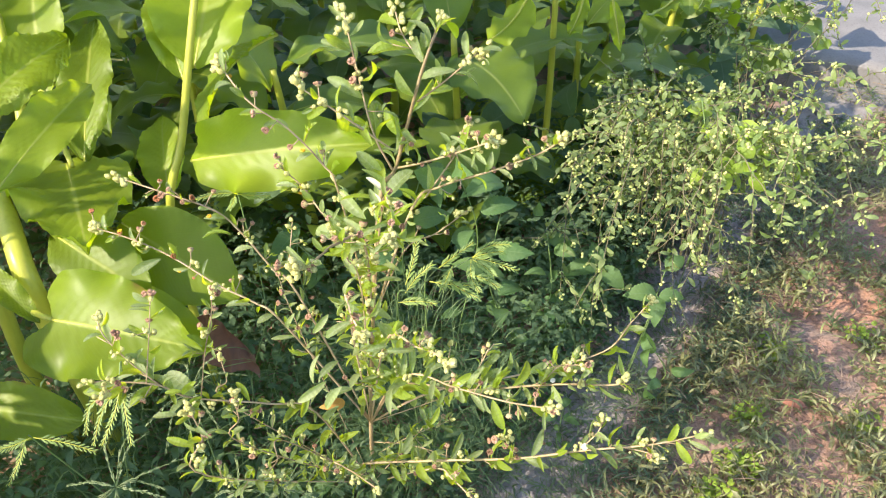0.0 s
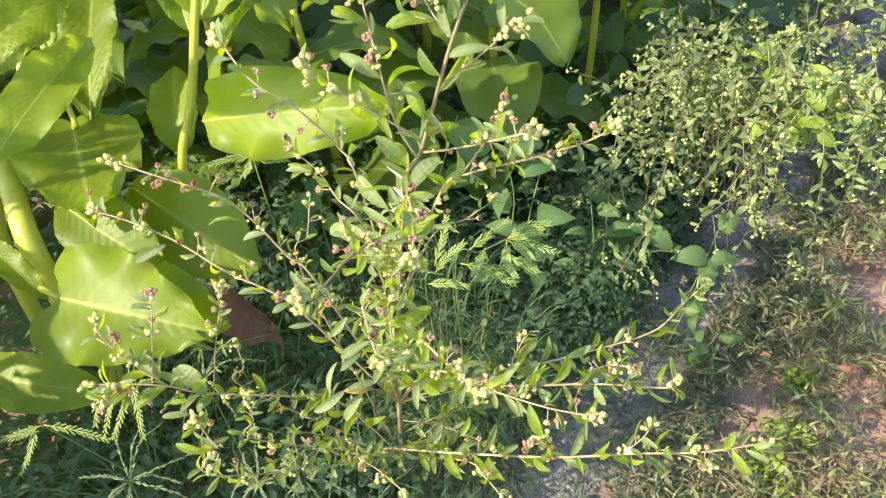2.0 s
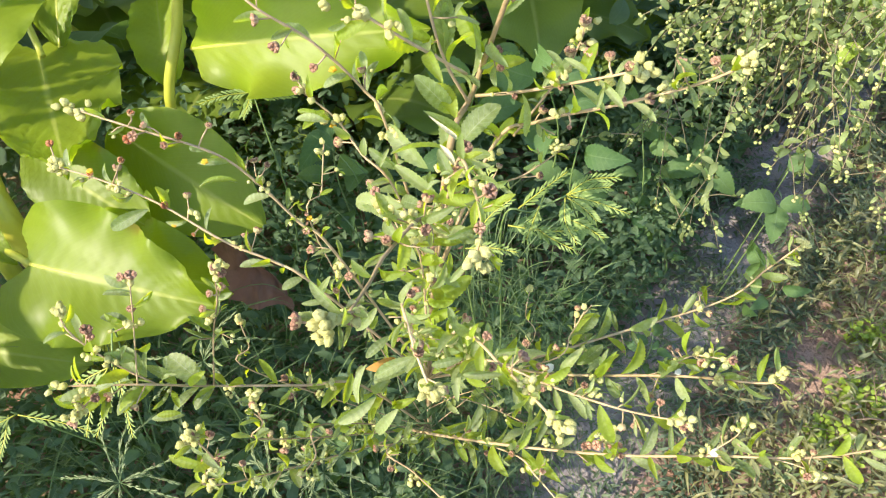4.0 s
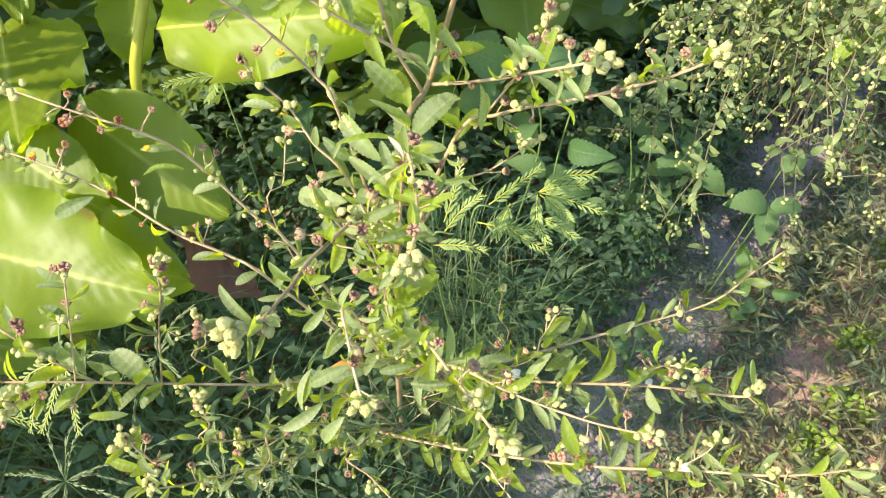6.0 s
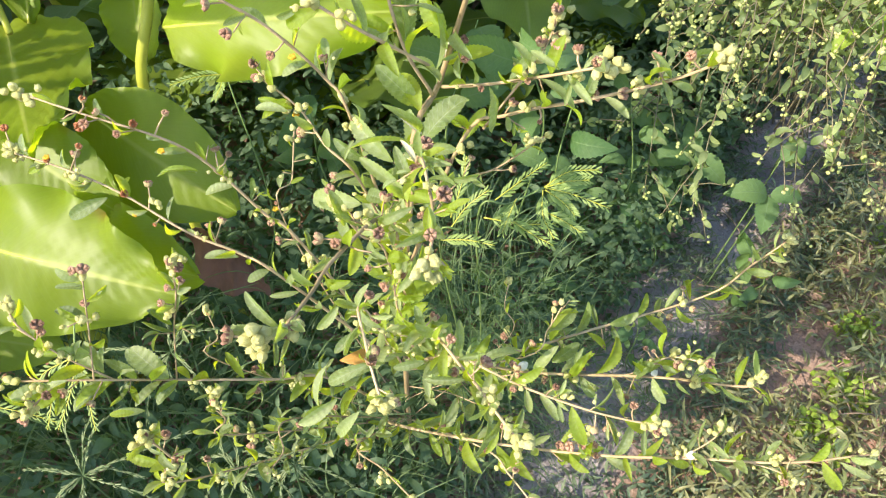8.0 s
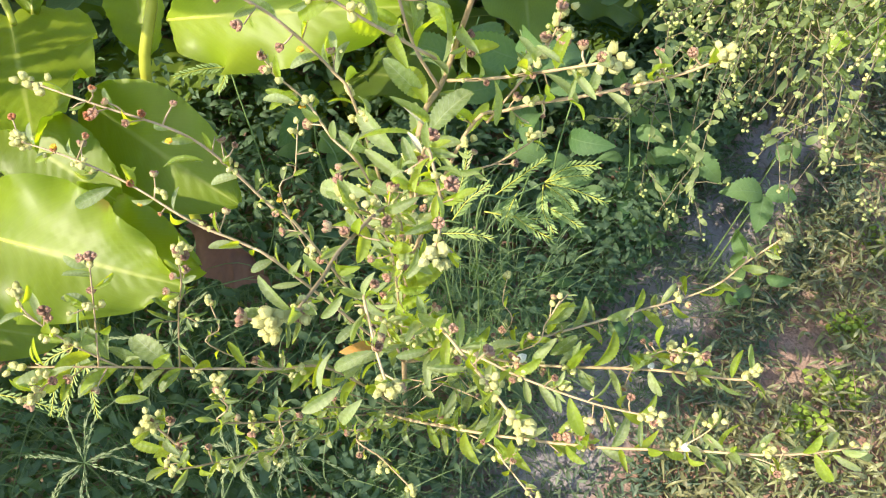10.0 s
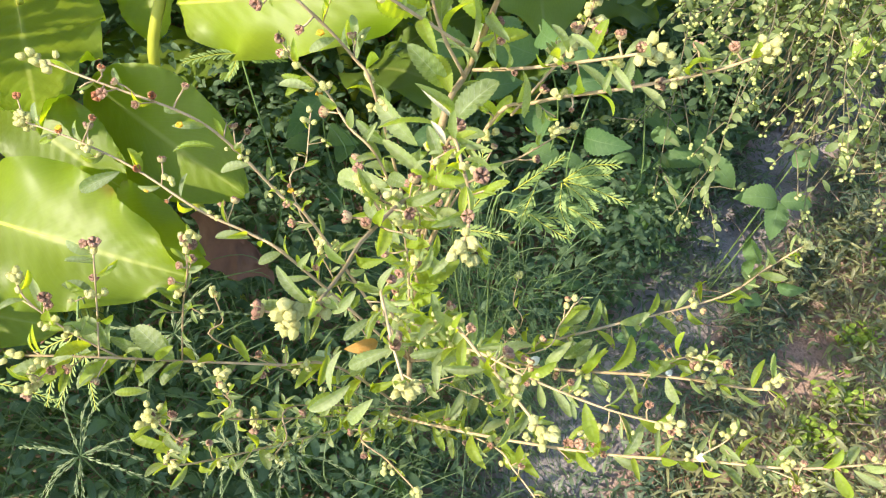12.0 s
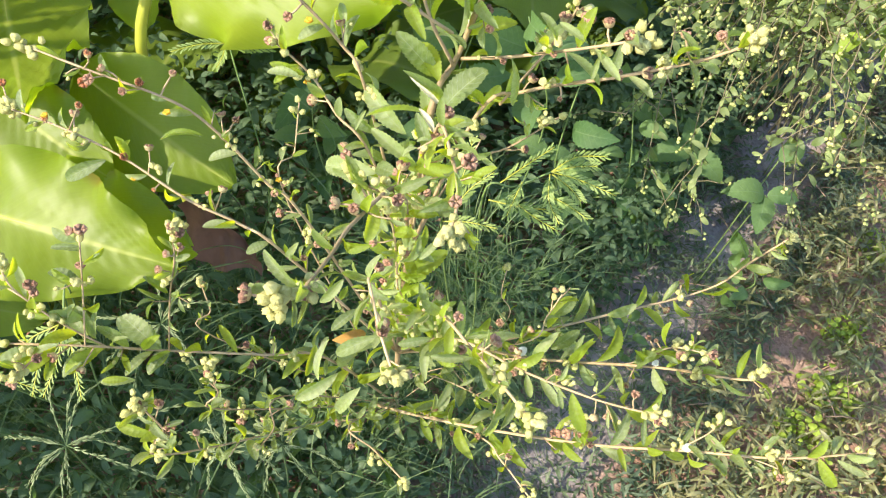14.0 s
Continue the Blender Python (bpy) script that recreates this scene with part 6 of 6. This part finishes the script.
def clods():
    """Crumbs of soil and grit, mostly on the bare strip."""
    bm = bmesh.new()
    bmesh.ops.create_icosphere(bm, subdivisions=1, radius=1.0)
    for v in bm.verts:
        v.co = v.co * (1 + 0.3 * noise.noise(v.co * 2)) * Vector((1, 0.8, 0.6))
    crumb = mesh_of("crumb", bm, SOIL)
    poses = []
    while len(poses) < 2600:
        y = rnd.uniform(0.6, 2.4)
        x = 0.08 + 0.685 * (y - 0.8) + rnd.gauss(0.02, 0.12)
        poses.append(leaf_pose(on_ground(x, y, 0.001), spread(1), UP, 0.0015 + 0.006 * rnd.random() ** 4))
    tagged(put(new("soil_crumbs", many("soil_crumbs", crumb, poses, SOIL)), Matrix()), "crumbs of dry soil and grit on the strip", "soil", kind="stuff")


clods()


def fallen_leaf(base, tip, wide):
    b, t = Vector(base), Vector(tip)
    tagged(put(new("fallen_leaf", unit_leaf("fallen_leaf", FALLEN, wide, 12, 0.10, 0.5, 0.0, 0.45)), leaf_pose(b, t - b, (0.3, -0.4, 0.9), (t - b).length)), "dry red-brown leaf lying on the weeds", "leaf")


fallen_leaf((0.737, 1.158, 0.030), (0.787, 1.144, 0.035), 0.42)

FAR = unit_leaf("far_leaf", WEED, 0.6, 8, 0.15, 0.25, 0, 0.4)
mat("far_foliage", FAR, WEED, 2600, (-2.4, 1.5, 1.45, 4.6), (0.06, 0.15), 0.8, 0.40, lambda x, y: path_distance(x, y) < -0.12 and y > 1.45 + max(0, x) * 0.5, "shaded mass of broad leaves behind the cannas", "foliage")


def rosettes():
    """Small plants of a few long leaves each, scattered over the trodden mat."""
    poses = []
    for _ in range(190):
        x, y = rnd.uniform(0.3, 1.7), rnd.uniform(0.6, 2.8)
        if path_distance(x, y) < 0.12:
            continue
        size, n = rnd.uniform(0.022, 0.05), rnd.randint(6, 11)
        for k in range(n):
            a = 6.283 * k / n + rnd.uniform(-0.3, 0.3)
            out = Vector((math.cos(a), math.sin(a), rnd.uniform(0.2, 0.9)))
            poses.append(leaf_pose(on_ground(x, y, 0.008), out, UP + spread(0.3), size * rnd.uniform(0.7, 1.1), rnd.uniform(0.5, 0.9)))
    tagged(put(new("rosette_weeds", many("rosette_weeds", MAT, poses, GRASS)), Matrix()), "small rosettes of narrow leaves among the mat", "weeds", kind="stuff")


rosettes()


def litter():
    bm = bmesh.new()
    tube(bm, [Vector((0, 0, 0)), Vector((0.02, 0.5, 0.03)), Vector((0, 1, 0))], 0.02, 0.012, 4)
    stick = mesh_of("stick", bm, STRAW)
    poses = []
    for _ in range(2200):
        x, y = rnd.uniform(0.05, 1.8), rnd.uniform(0.5, 3.0)
        a = rnd.uniform(0, 6.283)
        poses.append(leaf_pose(on_ground(x, y, rnd.uniform(0.003, 0.05)), (math.cos(a), math.sin(a), rnd.uniform(-0.15, 0.25)), UP, rnd.uniform(0.015, 0.07), rnd.uniform(0.5, 1.3)))
    tagged(put(new("straw_litter", many("straw_litter", stick, poses, STRAW)), Matrix()), "dry straw and broken stems strewn on the soil", "litter", kind="stuff")


litter()


# ---- pale slab beside the bushes ----
def slab():
    bm = bmesh.new()
    bmesh.ops.create_cube(bm, size=1.0)
    bmesh.ops.subdivide_edges(bm, edges=bm.edges[:], cuts=9, use_grid_fill=True)
    for v in bm.verts:
        v.co = Vector((v.co.x * 0.62, v.co.y * 0.80, v.co.z * 0.09))
        v.co += Vector((noise.noise(v.co * 6), noise.noise(v.co * 6 + Vector((9, 0, 0))), noise.noise(v.co * 5 + Vector((0, 7, 0))))) * 0.014
    ob = put(new("concrete_slab", mesh_of("concrete_slab", bm, STONE)), pose(1.66, 3.16, 0.035, 2, -2, -32))
    tagged(ob, "pale worn concrete slab lying on the soil", "slab")


slab()


def rubble_stone(x, y, size, seed):
    dice = random.Random(seed)
    bm = bmesh.new()
    bmesh.ops.create_icosphere(bm, subdivisions=2, radius=1.0)
    off = Vector((seed * 3.1, seed * 1.7, 0))
    for v in bm.verts:
        v.co = v.co * (1 + 0.35 * noise.noise(v.co * 1.3 + off))
        v.co = Vector((v.co.x * size * 1.2, v.co.y * size, max(v.co.z, -0.5) * size * 0.6))
    ob = put(new("rubble_stone", mesh_of("rubble_stone", bm, STONE)), pose(x, y, ground_height(x, y) + size * 0.2, 0, 0, dice.uniform(0, 360)))
    for p in ob.data.polygons:
        p.use_smooth = False
    tagged(ob, "small pale broken stone on the dusty strip", "stone", "stones on the strip")


for k, (x, y, size) in enumerate(((1.22, 2.36, 0.035), (1.36, 2.50, 0.045), (1.18, 2.20, 0.022), (1.48, 2.62, 0.03), (1.30, 2.66, 0.025), (0.93, 1.98, 0.018), (1.05, 2.15, 0.02))):
    rubble_stone(x, y, size, k + 1)
